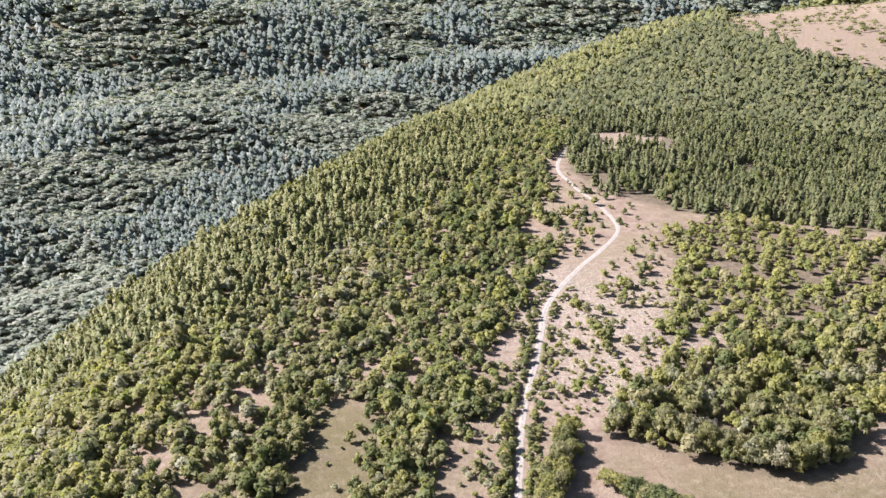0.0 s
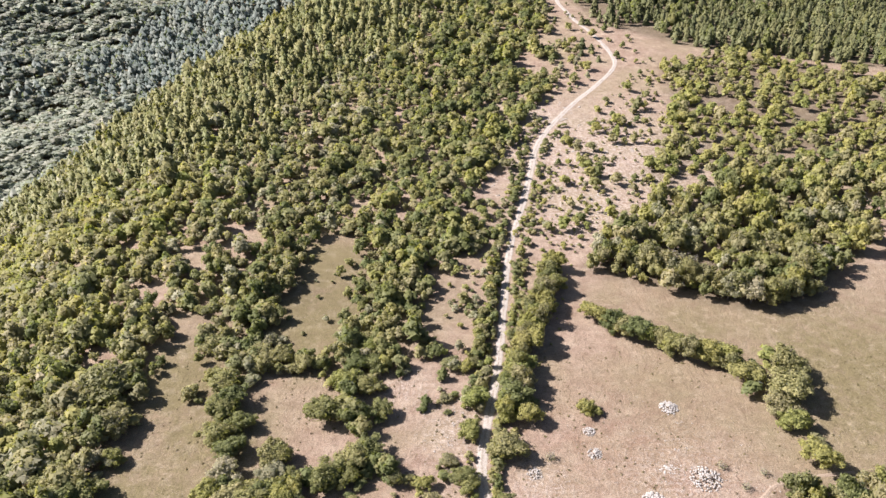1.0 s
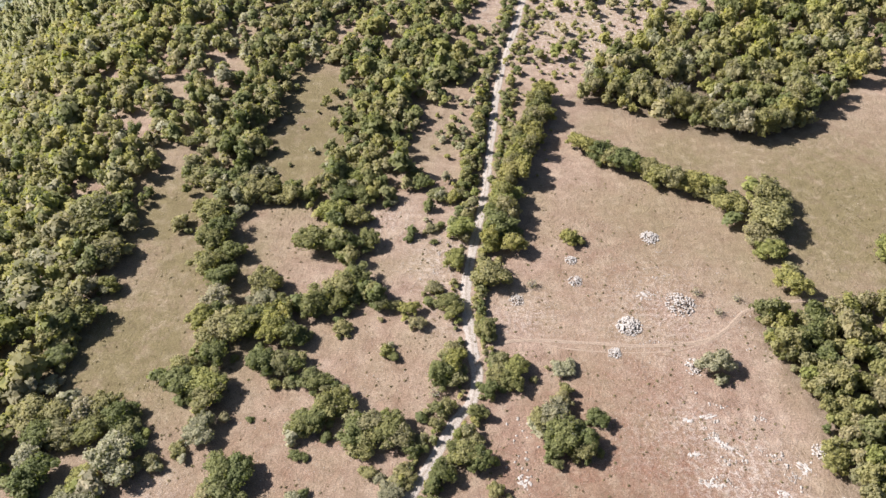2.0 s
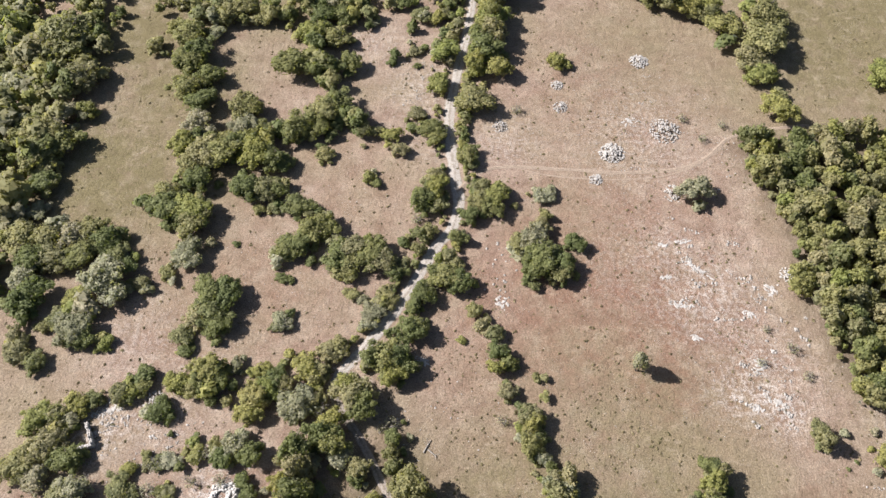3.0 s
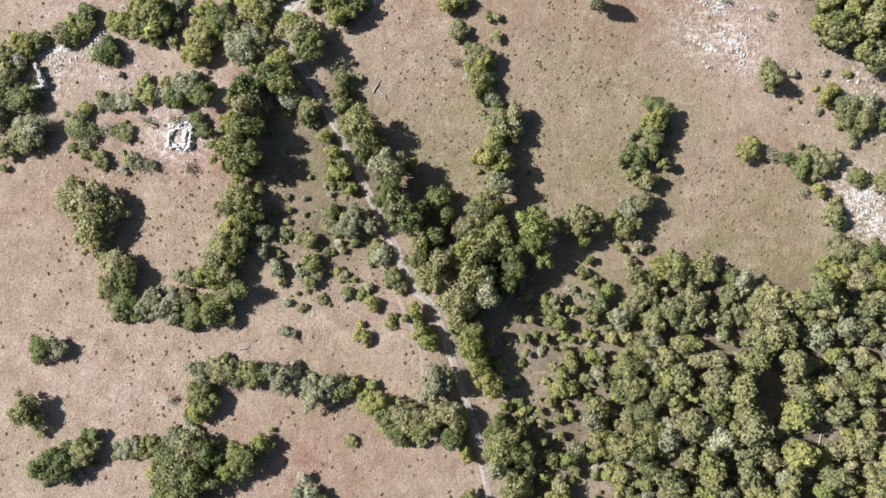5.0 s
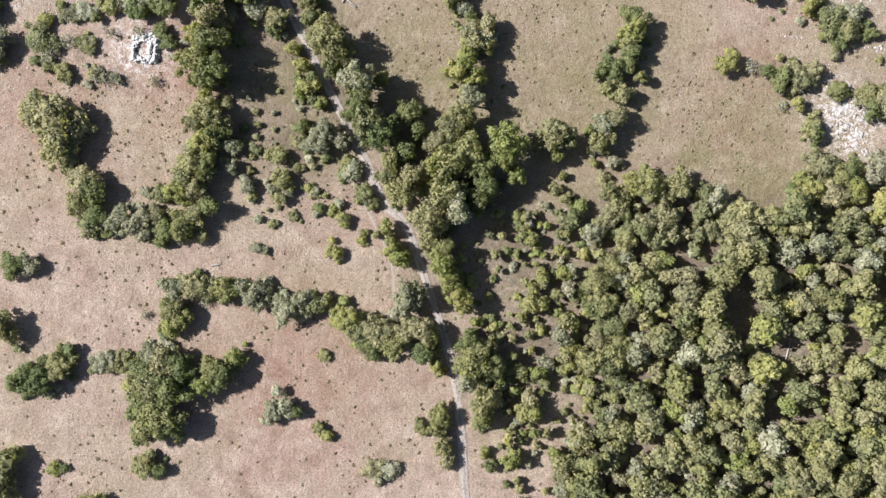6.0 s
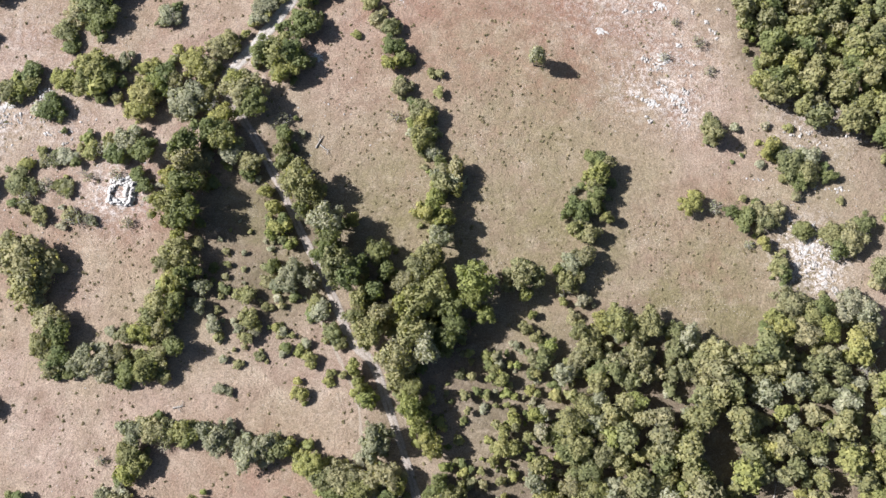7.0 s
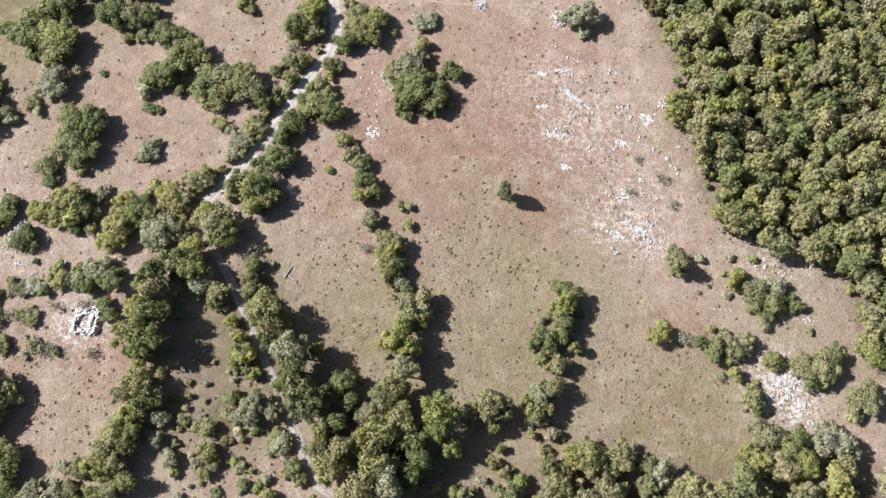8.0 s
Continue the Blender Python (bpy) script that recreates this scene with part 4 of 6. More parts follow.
WALL_ROW_B = [
    (-39.3, 43.7, 1.5, "y", 2.0), (-46.6, 42.0, 1.9, "y", 2.2), (-44.3, 42.5, 1.3, "t", 1.6), (-51.5, 39.7, 2.9, "y", 2.8), (-49.1, 40.1, 2.3, "t", 2.6), (-46.7, 39.7, 1.5, "g", 2.0),
    (-48.7, 36.3, 2.4, "t", 3.0), (-50.4, 34.8, 2.4, "t", 3.0), (-46.1, 33.5, 2.4, "d", 2.8), (-52.4, 32.7, 2.8, "t", 3.0), (-49.7, 31.1, 2.4, "g", 2.8), (-43.6, 29.3, 2.7, "g", 3.0),
    (-45.1, 28.1, 2.2, "t", 2.8), (-32.2, 29.1, 1.2, "t", 1.0), (-48.1, 26.3, 1.5, "t", 2.3),
]
WEST_SCRUB = [
    (-58.4, 98.5, 2.1, "g", 2.4), (-58.1, 98.9, 1.9, "y", 3.0), (-62.1, 97.5, 2.6, "g", 3.4), (-63.1, 92.3, 3.9, "t", 5.0), (-62.9, 89.2, 3.9, "d", 5.0), (-59.9, 90.2, 3.0, "d", 4.0),
    (-64.0, 87.0, 3.4, "t", 4.6), (-61.5, 82.7, 2.5, "d", 3.0), (-60.4, 81.7, 2.0, "t", 2.6), (-61.3, 76.1, 2.0, "g", 2.0), (-67.2, 93.5, 2.8, "t", 4.0), (-29.2, 98.9, 2.9, "t", 4.0),
    (-27.2, 98.4, 2.4, "t", 3.6), (-36.5, 100.2, 2.9, "d", 4.0), (-36.8, 94.6, 2.9, "g", 3.6), (-28.2, 93.9, 2.8, "g", 3.6), (-24.7, 93.4, 2.1, "d", 3.0), (-38.4, 90.9, 2.6, "y", 3.4),
    (-30.9, 87.9, 3.8, "t", 4.4), (-33.9, 87.5, 3.0, "t", 4.0), (-25.0, 87.9, 3.5, "y", 4.4), (-22.5, 86.8, 2.7, "d", 4.0), (-28.3, 90.0, 2.8, "d", 3.8), (-36.6, 85.3, 2.7, "t", 3.4),
]
WEST_SCRUB_B = [
    (-34.3, 82.3, 2.7, "d", 3.6), (-21.1, 85.9, 2.3, "d", 3.2), (-25.8, 80.4, 2.8, "d", 3.6), (-23.0, 80.5, 2.6, "t", 3.4), (-20.6, 80.1, 1.8, "d", 2.8), (-21.0, 77.1, 1.2, "t", 1.4),
    (-23.8, 76.6, 1.0, "t", 1.2), (-17.5, 77.6, 2.6, "t", 3.0), (-16.0, 76.6, 2.2, "d", 2.6), (-39.3, 80.0, 2.7, "t", 3.4), (-39.7, 77.0, 3.1, "d", 3.8), (-35.3, 76.3, 3.5, "y", 4.0),
    (-34.1, 73.6, 3.0, "t", 3.6), (-36.7, 74.9, 2.2, "d", 3.2), (-33.6, 77.1, 2.0, "t", 3.4), (-33.6, 68.9, 2.4, "g", 2.8), (-34.3, 66.8, 2.4, "g", 2.6), (-37.3, 64.0, 1.4, "t", 1.4),
    (-36.5, 126.5, 2.7, "t", 3.5), (-31.5, 125.5, 2.9, "t", 3.5), (-26.6, 124.6, 2.7, "t", 3.4), (-23.0, 123.9, 2.2, "d", 3.0), (-34.9, 131.1, 2.3, "g", 3.0), (-17.6, 131.0, 3.0, "d", 3.6),
]
WEST_SCRUB_C = [
    (-13.8, 129.1, 2.9, "y", 3.4), (-10.0, 127.2, 2.4, "t", 3.4), (-15.8, 124.2, 2.9, "d", 4.0), (-11.6, 123.5, 2.6, "d", 3.6), (-17.6, 118.1, 3.3, "y", 4.0), (-12.9, 117.5, 2.6, "t", 3.4),
    (-20.1, 109.7, 3.2, "d", 4.4), (-17.0, 111.8, 2.5, "y", 3.4), (-9.0, 110.2, 2.2, "d", 3.2), (-13.4, 108.5, 2.7, "d", 3.6), (-41.3, 118.1, 3.4, "t", 4.4), (-38.5, 113.1, 3.0, "d", 4.4),
    (-40.2, 110.1, 3.0, "d", 4.0), (-36.3, 107.3, 2.3, "d", 3.4), (-44.9, 120.6, 2.2, "y", 3.0), (-36.5, 119.3, 1.7, "g", 2.0), (-47.0, 130.3, 2.8, "t", 3.6), (-65.1, 115.7, 5.8, "t", 7.4),
    (-61.1, 105.8, 4.2, "t", 5.4), (-74.2, 106.4, 2.5, "g", 3.3), (-75.1, 88.7, 4.8, "t", 6.1), (-68.1, 63.2, 4.3, "d", 5.2), (-39.8, 103.4, 3.4, "t", 4.4), (-70.7, 112.6, 3.8, "t", 4.9),
]
WEST_SCRUB_D = [
    (-48.7, 115.2, 1.9, "t", 2.9),
]
TRACK_WEST = [
    (-17.7, 94.1, 3.2, "d", 4.2), (-13.3, 97.8, 3.6, "t", 4.6), (-14.2, 94.4, 2.5, "d", 3.6), (-19.7, 92.8, 1.9, "d", 3.0), (-10.9, 99.4, 2.6, "d", 4.0), (-6.2, 93.3, 2.3, "t", 3.0),
    (-1.1, 92.2, 1.9, "y", 2.4), (0.4, 89.2, 1.4, "t", 2.0), (-13.0, 88.8, 1.7, "t", 1.8), (-14.1, 90.2, 1.0, "d", 1.4), (-4.9, 83.3, 1.4, "y", 1.8), (-3.6, 82.3, 1.0, "d", 1.2),
    (5.9, 93.9, 2.5, "d", 2.8), (6.9, 91.5, 1.9, "t", 2.4), (3.3, 97.6, 1.7, "t", 1.8), (6.4, 82.8, 1.8, "t", 2.6), (12.8, 87.7, 2.0, "d", 2.4), (13.3, 86.1, 1.2, "t", 1.8),
    (-1.6, 131.4, 2.2, "t", 2.6), (0.9, 127.7, 2.2, "d", 2.4), (4.5, 124.2, 2.4, "t", 2.0), (2.7, 114.2, 1.4, "t", 1.4), (-1.8, 111.2, 1.1, "d", 1.0), (3.2, 110.5, 0.8, "d", 0.8),
]
TRACK_WEST_B = [
    (-5.6, 122.2, 1.2, "g", 1.0),
]
STONY_FIELD = [
    (18.1, 121.3, 3.6, "y", 4.3), (16.6, 114.4, 4.0, "d", 4.8), (18.6, 108.0, 2.8, "y", 4.0), (14.0, 99.6, 3.2, "t", 4.1), (9.5, 112.8, 2.5, "y", 3.6), (8.3, 104.2, 2.2, "y", 3.1),
    (30.3, 110.9, 1.8, "y", 2.6), (12.1, 87.2, 2.0, "t", 3.0), (52.0, 79.8, 2.9, "g", 3.9), (64.0, 119.4, 3.5, "y", 4.2), (70.4, 114.7, 4.7, "t", 6.0), (67.6, 110.4, 3.6, "t", 4.6),
    (69.4, 105.7, 3.3, "y", 4.0), (65.0, 61.6, 2.8, "y", 4.0), (73.1, 121.4, 4.4, "t", 5.6), (70.0, 97.1, 3.5, "y", 4.2), (92.5, 105.5, 3.3, "y", 4.0),
]
PLANTS = (
    (RUIN_FIELD, "bushes in the field round the old foundation"),
    (RUIN_FIELD_B, "bushes in the field round the old foundation"),
    (RUIN_FIELD_C, "bushes in the field round the old foundation"),
    (LANE_WEST, "tall hedge west of the sunken lane"),
    (LANE_WEST_B, "tall hedge west of the sunken lane"),
    (LANE_EAST, "trees along the sunken lane"),
    (LANE_EAST_B, "trees along the sunken lane"),
    (LANE_EAST_C, "trees along the sunken lane"),
    (MEADOW_HEDGES, "hedge trees between the meadows"),
    (MEADOW_HEDGES_B, "hedge trees between the meadows"),
    (EAST_MEADOW, "bushes at the meadow edge"),
    (EAST_MEADOW_B, "bushes at the meadow edge"),
    (SOUTH_FIELD, "bushes of the south fields"),
    (SOUTH_FIELD_B, "bushes of the south fields"),
    (SOUTH_FIELD_C, "bushes of the south fields"),
    (SOUTH_FIELD_D, "bushes of the south fields"),
    (WEST_FIELD, "bushes of the west field"),
    (WEST_FIELD_B, "bushes of the west field"),
    (WEST_FIELD_C, "bushes of the west field"),
    (BEND_WEST, "bushes west of the bend"),
    (BEND_EAST, "trees at the bend of the track"),
    (BEND_EAST_B, "trees at the bend of the track"),
    (BEND_EAST_C, "trees at the bend of the track"),
    (WALL_ROW, "bushes along the old field walls"),
    (WALL_ROW_B, "bushes along the old field walls"),
    (WEST_SCRUB, "scrub oaks of the west fields"),
    (WEST_SCRUB_B, "scrub oaks of the west fields"),
    (WEST_SCRUB_C, "scrub oaks of the west fields"),
    (WEST_SCRUB_D, "scrub oaks of the west fields"),
    (TRACK_WEST, "bushes west of the track"),
    (TRACK_WEST_B, "bushes west of the track"),
    (STONY_FIELD, "bushes of the stony field"),
)
for spots, group in PLANTS:
    for x, y, r, kind, tall in spots:
        if "lane" in group:
            x, y = off_lane(x, y, r, LANE_LINE, 0.5, 0.9)
        x, y = off_lane(x, y, r, ROAD_LINE, 1.0, 0.85)
        plant(x, y, r * 1.04, kind, group, tall=tall)


def grid_points(x0, x1, y0, y1, step, rng):
    x, y = np.meshgrid(np.arange(x0, x1, step), np.arange(y0, y1, step))
    x = x.ravel() + rng.uniform(-0.45, 0.45, x.size) * step
    y = y.ravel() + rng.uniform(-0.45, 0.45, y.size) * step
    return x, y


def patchy(x, y, scale, seed):
    """Slow, smooth variation between 0 and 1 over the land."""
    rng = np.random.default_rng(seed)
    v = np.zeros_like(x)
    for k in range(6):
        a, f, p = rng.uniform(0, 6.28), rng.uniform(0.6, 1.8) / scale, rng.uniform(0, 6.28)
        v += np.sin((x * np.cos(a) + y * np.sin(a)) * f * 6.28 + p)
    return 0.5 + 0.5 * np.tanh(v / 2.2)


def wood_of_things(poly, step, kinds, r_from, r_to, group, seed, keep=0.93):
    rng = np.random.default_rng(seed)
    px, py = [p[0] for p in poly], [p[1] for p in poly]
    x, y = grid_points(min(px), max(px), min(py), max(py), step, rng)
    ok = inside(poly, x, y) & (rng.random(len(x)) < keep)
    for gx, gy, gr in WOOD_HOLES:
        ok &= np.hypot(x - gx, y - gy) > gr
    for a, b in zip(x[ok], y[ok]):
        plant(float(a), float(b), float(rng.uniform(r_from, r_to)), kinds[int(rng.integers(len(kinds)))], group, stretch=float(rng.uniform(1.0, 1.6)))


class Pile:
    """Many plants of one kind joined into a single mesh."""

    def __init__(self):
        self.v, self.f, self.t, self.m, self.n = [], [], [], [], 0

    def add(self, shape, x, y, r, rise, rng):
        v, f = shape[:2]
        k = len(x)
        if not k:
            return
        a = rng.uniform(0, 6.28, k)
        c, s = np.cos(a)[:, None], np.sin(a)[:, None]
        out = np.empty((k, len(v), 3), np.float32)
        out[..., 0] = (v[None, :, 0] * c - v[None, :, 1] * s) * r[:, None] + x[:, None]
        out[..., 1] = (v[None, :, 0] * s + v[None, :, 1] * c) * r[:, None] + y[:, None]
        out[..., 2] = v[None, :, 2] * (r * rise)[:, None] + (height(x, y) - 0.1 * r)[:, None]
        self.v.append(out.reshape(-1, 3))
        if len(shape) > 2:
            m, turned = shape[2], np.empty((k, len(v), 3), np.float32)
            turned[..., 0] = m[None, :, 0] * c - m[None, :, 1] * s
            turned[..., 1] = m[None, :, 0] * s + m[None, :, 1] * c
            turned[..., 2] = m[None, :, 2]
            self.m.append(turned.reshape(-1, 3))
        self.f.append((f[None] + (self.n + np.arange(k) * len(v))[:, None, None]).reshape(-1, 3))
        self.t.append(np.repeat(rng.random(k), len(v)))
        self.n += k * len(v)

    def spread(self, shapes, x, y, r, rise, rng):
        which = rng.integers(0, len(shapes), len(x))
        for i, shape in enumerate(shapes):
            m = which == i
            self.add(shape, x[m], y[m], r[m], rise[m], rng)

    def build(self, name, mat, label, category):
        if self.n:
            me = mesh_from(name, np.concatenate(self.v), np.concatenate(self.f), mat, np.concatenate(self.m) if self.m else None, tint=np.concatenate(self.t))
            tagged(new(name, me), label, category, kind="stuff")


NEAR_LEAFY = [broadleaf_crown(880 + k, 16, 700, 0.09, 1.7, 1, True) for k in range(7)]
FINE_LEAFY = [broadleaf_crown(890 + k, 11, 320, 0.125, 1.7, 1, True, 0.2, 0.3) for k in range(7)]
LOW_LEAFY = [broadleaf_crown(920 + k, 4, 130, 0.17, 1.5, 1, True, 0.2, 0.3) for k in range(6)]
SCRUB_LEAFY = [broadleaf_crown(930 + k, 5, 120, 0.18, 2.0, 1, True, 0.14, 0.75) for k in range(8)]
FAR_LEAFY = [broadleaf_crown(940 + k, 4, 26, 0.19, 1.5, 1, True, 0.12, 0.9) for k in range(7)]
MID_PINE = [conifer_crown(960 + k, 66, 0.26, 2.3, 4, 6, True, 0.8) for k in range(5)]
FAR_PINE = [conifer_crown(980 + k, 5, 0.42, 2.2, 3, 5, True, 0.9) for k in range(5)]


# scrub and woods on the ridge and its west slope
SCRUB_WEST = [(-62, 75), (-62, 110), (-64, 128), (-52, 150), (-46, 168), (-40, 180), (-34, 180), (-16, 174), (0, 179), (10, 197), (24, 224), (30, 245), (48, 290),
              (50, 330), (54, 400), (80, 460), (100, 560), (160, 800), (-300, 800), (-300, 30), (-75, 30)]
SCRUB_MID = [(13, 198), (15, 172), (3, 160), (-3, 140), (-5, 118), (-12, 122), (-20, 126), (-20, 140), (-15, 158), (-17, 173), (0, 178)]
SCRUB_HEDGE = [(-50, 156), (-43, 158), (-37, 140), (-36, 122), (-42, 122), (-47, 138)]
SCRUB_GAPS = [(-66, 150, 5), (-58, 166, 6), (-72, 128, 5), (-52, 178, 4), (-20, 190, 5), (-80, 172, 4), (-10, 186, 4), (40, 300, 9), (20, 262, 4), (48, 330, 6), (56, 372, 7), (50, 420, 5)]


def scrub_slope():
    rng = np.random.default_rng(21)
    near = {k: Pile() for k in "tdygc"}
    for step, y0, y1, smax in ((2.45, 30, 300, 112), (3.1, 300, 530, 82)):
        x, y = grid_points(-235, 110, y0, y1, step, rng)
        s = west_of_ridge(x, y)
        ok = (inside(SCRUB_WEST, x, y) | inside(SCRUB_MID, x, y) | inside(SCRUB_HEDGE, x, y)) & (s < smax) & (x > -0.57 * y - 56) & (rng.random(len(x)) < 0.9)
        for gx, gy, gr in SCRUB_GAPS:
            ok &= np.hypot(x - gx, y - gy) > gr * rng.uniform(0.7, 1.25, len(x))
        ok &= (patchy(x, y, 17, 32) > 0.1) | (s > 12)
        x, y, s = x[ok], y[ok], s[ok]
        r = step * (0.44 + 0.5 * rng.random(len(x)) ** 1.5) * np.where(s > 4, 1.12, 1.0) * (0.78 + 0.5 * patchy(x, y, 15, 31))
        rise = rng.uniform(0.85, 1.35, len(x))
        dice, zone = rng.random(len(x)), patchy(x, y, 60, 8)
        pine = (x + rng.normal(0, 9, len(x)) < np.interp(y, [200, 243, 297, 362, 487], [-70, -56, -26, 4, 52])) & (y > 212) & (dice < 0.88)
        inland = -s / 0.95 + rng.normal(0, 7, len(x)) + 14 * (zone - 0.5)
        thicket = np.where(dice < 0.42, "d", np.where(dice < 0.66, "y", "t"))
        heath = np.where(dice < 0.56, "t", np.where(dice < 0.86, "g", "d"))
        brow = np.where(dice < 0.5, "y", np.where(dice < 0.93, "t", "g"))
        kinds = np.where(pine, "c", np.where(inland > 42, thicket, np.where(inland > 6, heath, brow)))
        r = np.where(pine, r * 0.92, r)
        rise = np.where(pine, rise * 1.2, rise)
        for k in "tdygc":
            m = kinds == k
            near[k].spread(MID_PINE if k == "c" else SCRUB_LEAFY, x[m], y[m], r[m], rise[m], rng)
    for k, label in (("t", "olive-green oak scrub covering the west slope"), ("d", "dark green dense thicket on the west slope"), ("y", "yellow-green bushes over the sunny slope"),
                     ("g", "grey-green bushes scattered in the scrub"), ("c", "young pines on the steep upper slope")):
        near[k].build("scrub" if k != "c" else "pine_wood", LEAF[k], label, "scrub" if k != "c" else "woodland")


def ridge_woods():
    """The tall grove, the yellowing wood and the pines beyond, and the open stony ground with its bushes."""
    rng = np.random.default_rng(33)
    piles = {k: Pile() for k in "tdygc"}

    def scatter(poly, step, mix, r0, r1, up0, up1, keep, shapes, holes=()):
        px, py = [p[0] for p in poly], [p[1] for p in poly]
        x, y = grid_points(min(px), max(px), min(py), max(py), step, rng)
        ok = inside(poly, x, y) & (rng.random(len(x)) < keep)
        for gx, gy, gr in holes:
            ok &= np.hypot(x - gx, y - gy) > gr
        x, y = x[ok], y[ok]
        kinds = np.array(list(mix))[rng.integers(0, len(mix), len(x))]
        for k in set(mix):
            m = kinds == k
            piles[k].spread(shapes[k == "c"], x[m], y[m], r0 + (r1 - r0) * rng.random(m.sum()) ** 1.7, rng.uniform(up0, up1, m.sum()), rng)

    mid, close, low = (SCRUB_LEAFY, MID_PINE), (FINE_LEAFY, MID_PINE), (LOW_LEAFY, MID_PINE)
    scatter(WOOD_TALL, 3.4, "ttyttgtyd", 1.4, 3.0, 1.2, 2.1, 0.94, close, [(60, 160, 6), (66, 158, 4)])
    scatter([(-34, 178), (-16, 173), (-14, 158), (-20, 138), (-20, 120), (-36, 122), (-37, 140), (-40, 160)], 3.2, "tgtd", 0.3, 1.1, 0.7, 1.3, 0.3, low)
    for patch, keep in (([(-100, 170), (-62, 144), (-57, 136), (-57, 114), (-60, 102), (-92, 107)], 0.75), ([(-59, 170), (-40, 167), (-38, 135), (-40, 124), (-49, 124)], 0.95), ([(-23, 157), (-15, 180), (5, 186), (2, 167), (-7, 137), (-8, 127), (-19, 124)], 0.75),
                        ([(-41, 130), (-19, 127), (-18, 122), (-38, 120)], 0.8)):
        scatter(patch, 3.2, "tdtdt", 1.1, 2.3, 1.2, 1.9, keep, close)
    scatter([(-42, 168), (-34, 165), (-32.5, 140), (-36, 135), (-41, 138)], 2.9, "tdtd", 1.2, 2.5, 1.3, 2.0, 0.9, close)
    scatter([(-44, 182), (-30, 182), (-29, 170), (-34, 158), (-41, 158)], 3.0, "tdtd", 1.1, 2.4, 1.2, 1.9, 0.9, close)
    scatter([(0, 169), (14, 186), (14, 160), (11.5, 135), (5.5, 113), (-4, 129), (4, 139)], 3.4, "tydgt", 0.6, 1.7, 0.8, 1.2, 0.5, mid)
    scatter(WOOD_YELLOW, 3.7, "yytyyt", 1.2, 2.6, 0.8, 1.3, 0.88, mid, [(100, 262, 7), (128, 250, 5)])
    scatter([(34, 168), (52, 185), (66, 203), (62, 212), (84, 258), (86, 296), (76, 292), (60, 262), (44, 238), (34, 210), (28, 185)], 4.4, "tydyty", 0.8, 2.3, 0.9, 1.3, 0.55, mid)
    scatter([(34, 168), (52, 185), (66, 203), (62, 212), (84, 258), (86, 296), (76, 292), (60, 262), (44, 238), (34, 210), (28, 185)], 3.4, "tytgt", 0.3, 1.0, 0.8, 1.1, 0.62, mid)
    scatter([(13, 122), (19, 160), (25, 188), (34, 205), (46, 236), (66, 262), (60, 225), (48, 190), (36, 165), (30, 140), (22, 118)], 2.5, "tytdy", 0.25, 0.8, 0.8, 1.1, 0.6, (LOW_LEAFY, MID_PINE))
    scatter([(24, 224), (30, 245), (46, 290), (48, 330), (62, 332), (60, 288), (44, 258), (29, 228), (24.5, 205), (12, 198)], 4.2, "tdytg", 0.6, 2.3, 0.8, 1.2, 0.6, mid)
    scatter([(10, 192), (20, 196), (18, 172), (14, 150), (10, 124), (7, 108), (-2, 106), (-1, 130), (4, 160)], 3.0, "tydgt", 0.5, 1.5, 0.8, 1.2, 0.4, mid)
    scatter([(64, 300), (84, 296), (96, 322), (74, 348), (64, 380), (52, 390), (50, 330)], 5.0, "tdcy", 0.7, 2.0, 0.8, 1.2, 0.4, mid)
    scatter([(118, 205), (150, 210), (175, 190), (170, 150), (125, 150), (122, 178)], 3.8, "ttdyt", 1.6, 2.8, 1.0, 1.5, 0.9, mid)
    scatter([(75, 201), (90, 218), (125, 220), (150, 205), (121, 200)], 3.7, "tytdy", 1.5, 2.6, 0.9, 1.4, 0.95, mid)
    scatter([(18, 170), (36, 168), (30, 182), (40, 205), (30, 206), (24, 188)], 4.0, "tgy", 0.6, 1.4, 0.9, 1.2, 0.5, mid)
    scatter([(88, 100), (100, 92), (135, 92), (140, 118), (105, 112)], 5.5, "tdy", 2.4, 3.6, 1.0, 1.4, 0.6, mid)
    near_pines = [(75, 469), (88, 520), (330, 520), (330, 330), (205, 290), (146, 310), (103, 325), (74, 350), (65, 389)]
    scatter(near_pines, 4.2, "cccccd", 1.3, 2.6, 1.4, 2.1, 0.93, mid, [(104, 462, 16), (122, 446, 17), (96, 440, 9), (78, 372, 8), (88, 340, 9), (162, 404, 9), (195, 485, 9)])
    verge = smooth_line(NORTH_LINE[9:18], 1.1)
    for side, gap, keep, big in ((-1, 2.6, 0.75, 1.5), (1, 2.4, 0.7, 1.2), (1, 4.2, 0.6, 1.3), (-1, 4.4, 0.7, 1.6)):
        n = len(verge)
        along = np.gradient(verge, axis=0)
        out = np.stack([along[:, 1], -along[:, 0]], -1) / np.hypot(along[:, 0], along[:, 1])[:, None]
        p = verge - side * out * (gap + rng.normal(0, 0.5, (n, 1)))
        p = p[rng.random(n) < keep]
        kinds = rng.integers(0, 4, len(p))
        for i, k in enumerate("tydt"):
            m = kinds == i
            piles[k].spread(LOW_LEAFY, p[m, 0], p[m, 1], rng.uniform(0.25, big, m.sum()), rng.uniform(0.8, 1.4, m.sum()), rng)
    for k, label in (("t", "olive-green oak wood on the ridge top"), ("d", "dark green trees of the ridge wood"), ("y", "yellowing trees of the open wood"),
                     ("g", "dull grey-green trees of the grove"), ("c", "dark pines of the plantation on the ridge")):
        piles[k].build("ridge_wood" if k != "c" else "pine_plantation", LEAF["k" if k == "c" else k], label, "woodland")


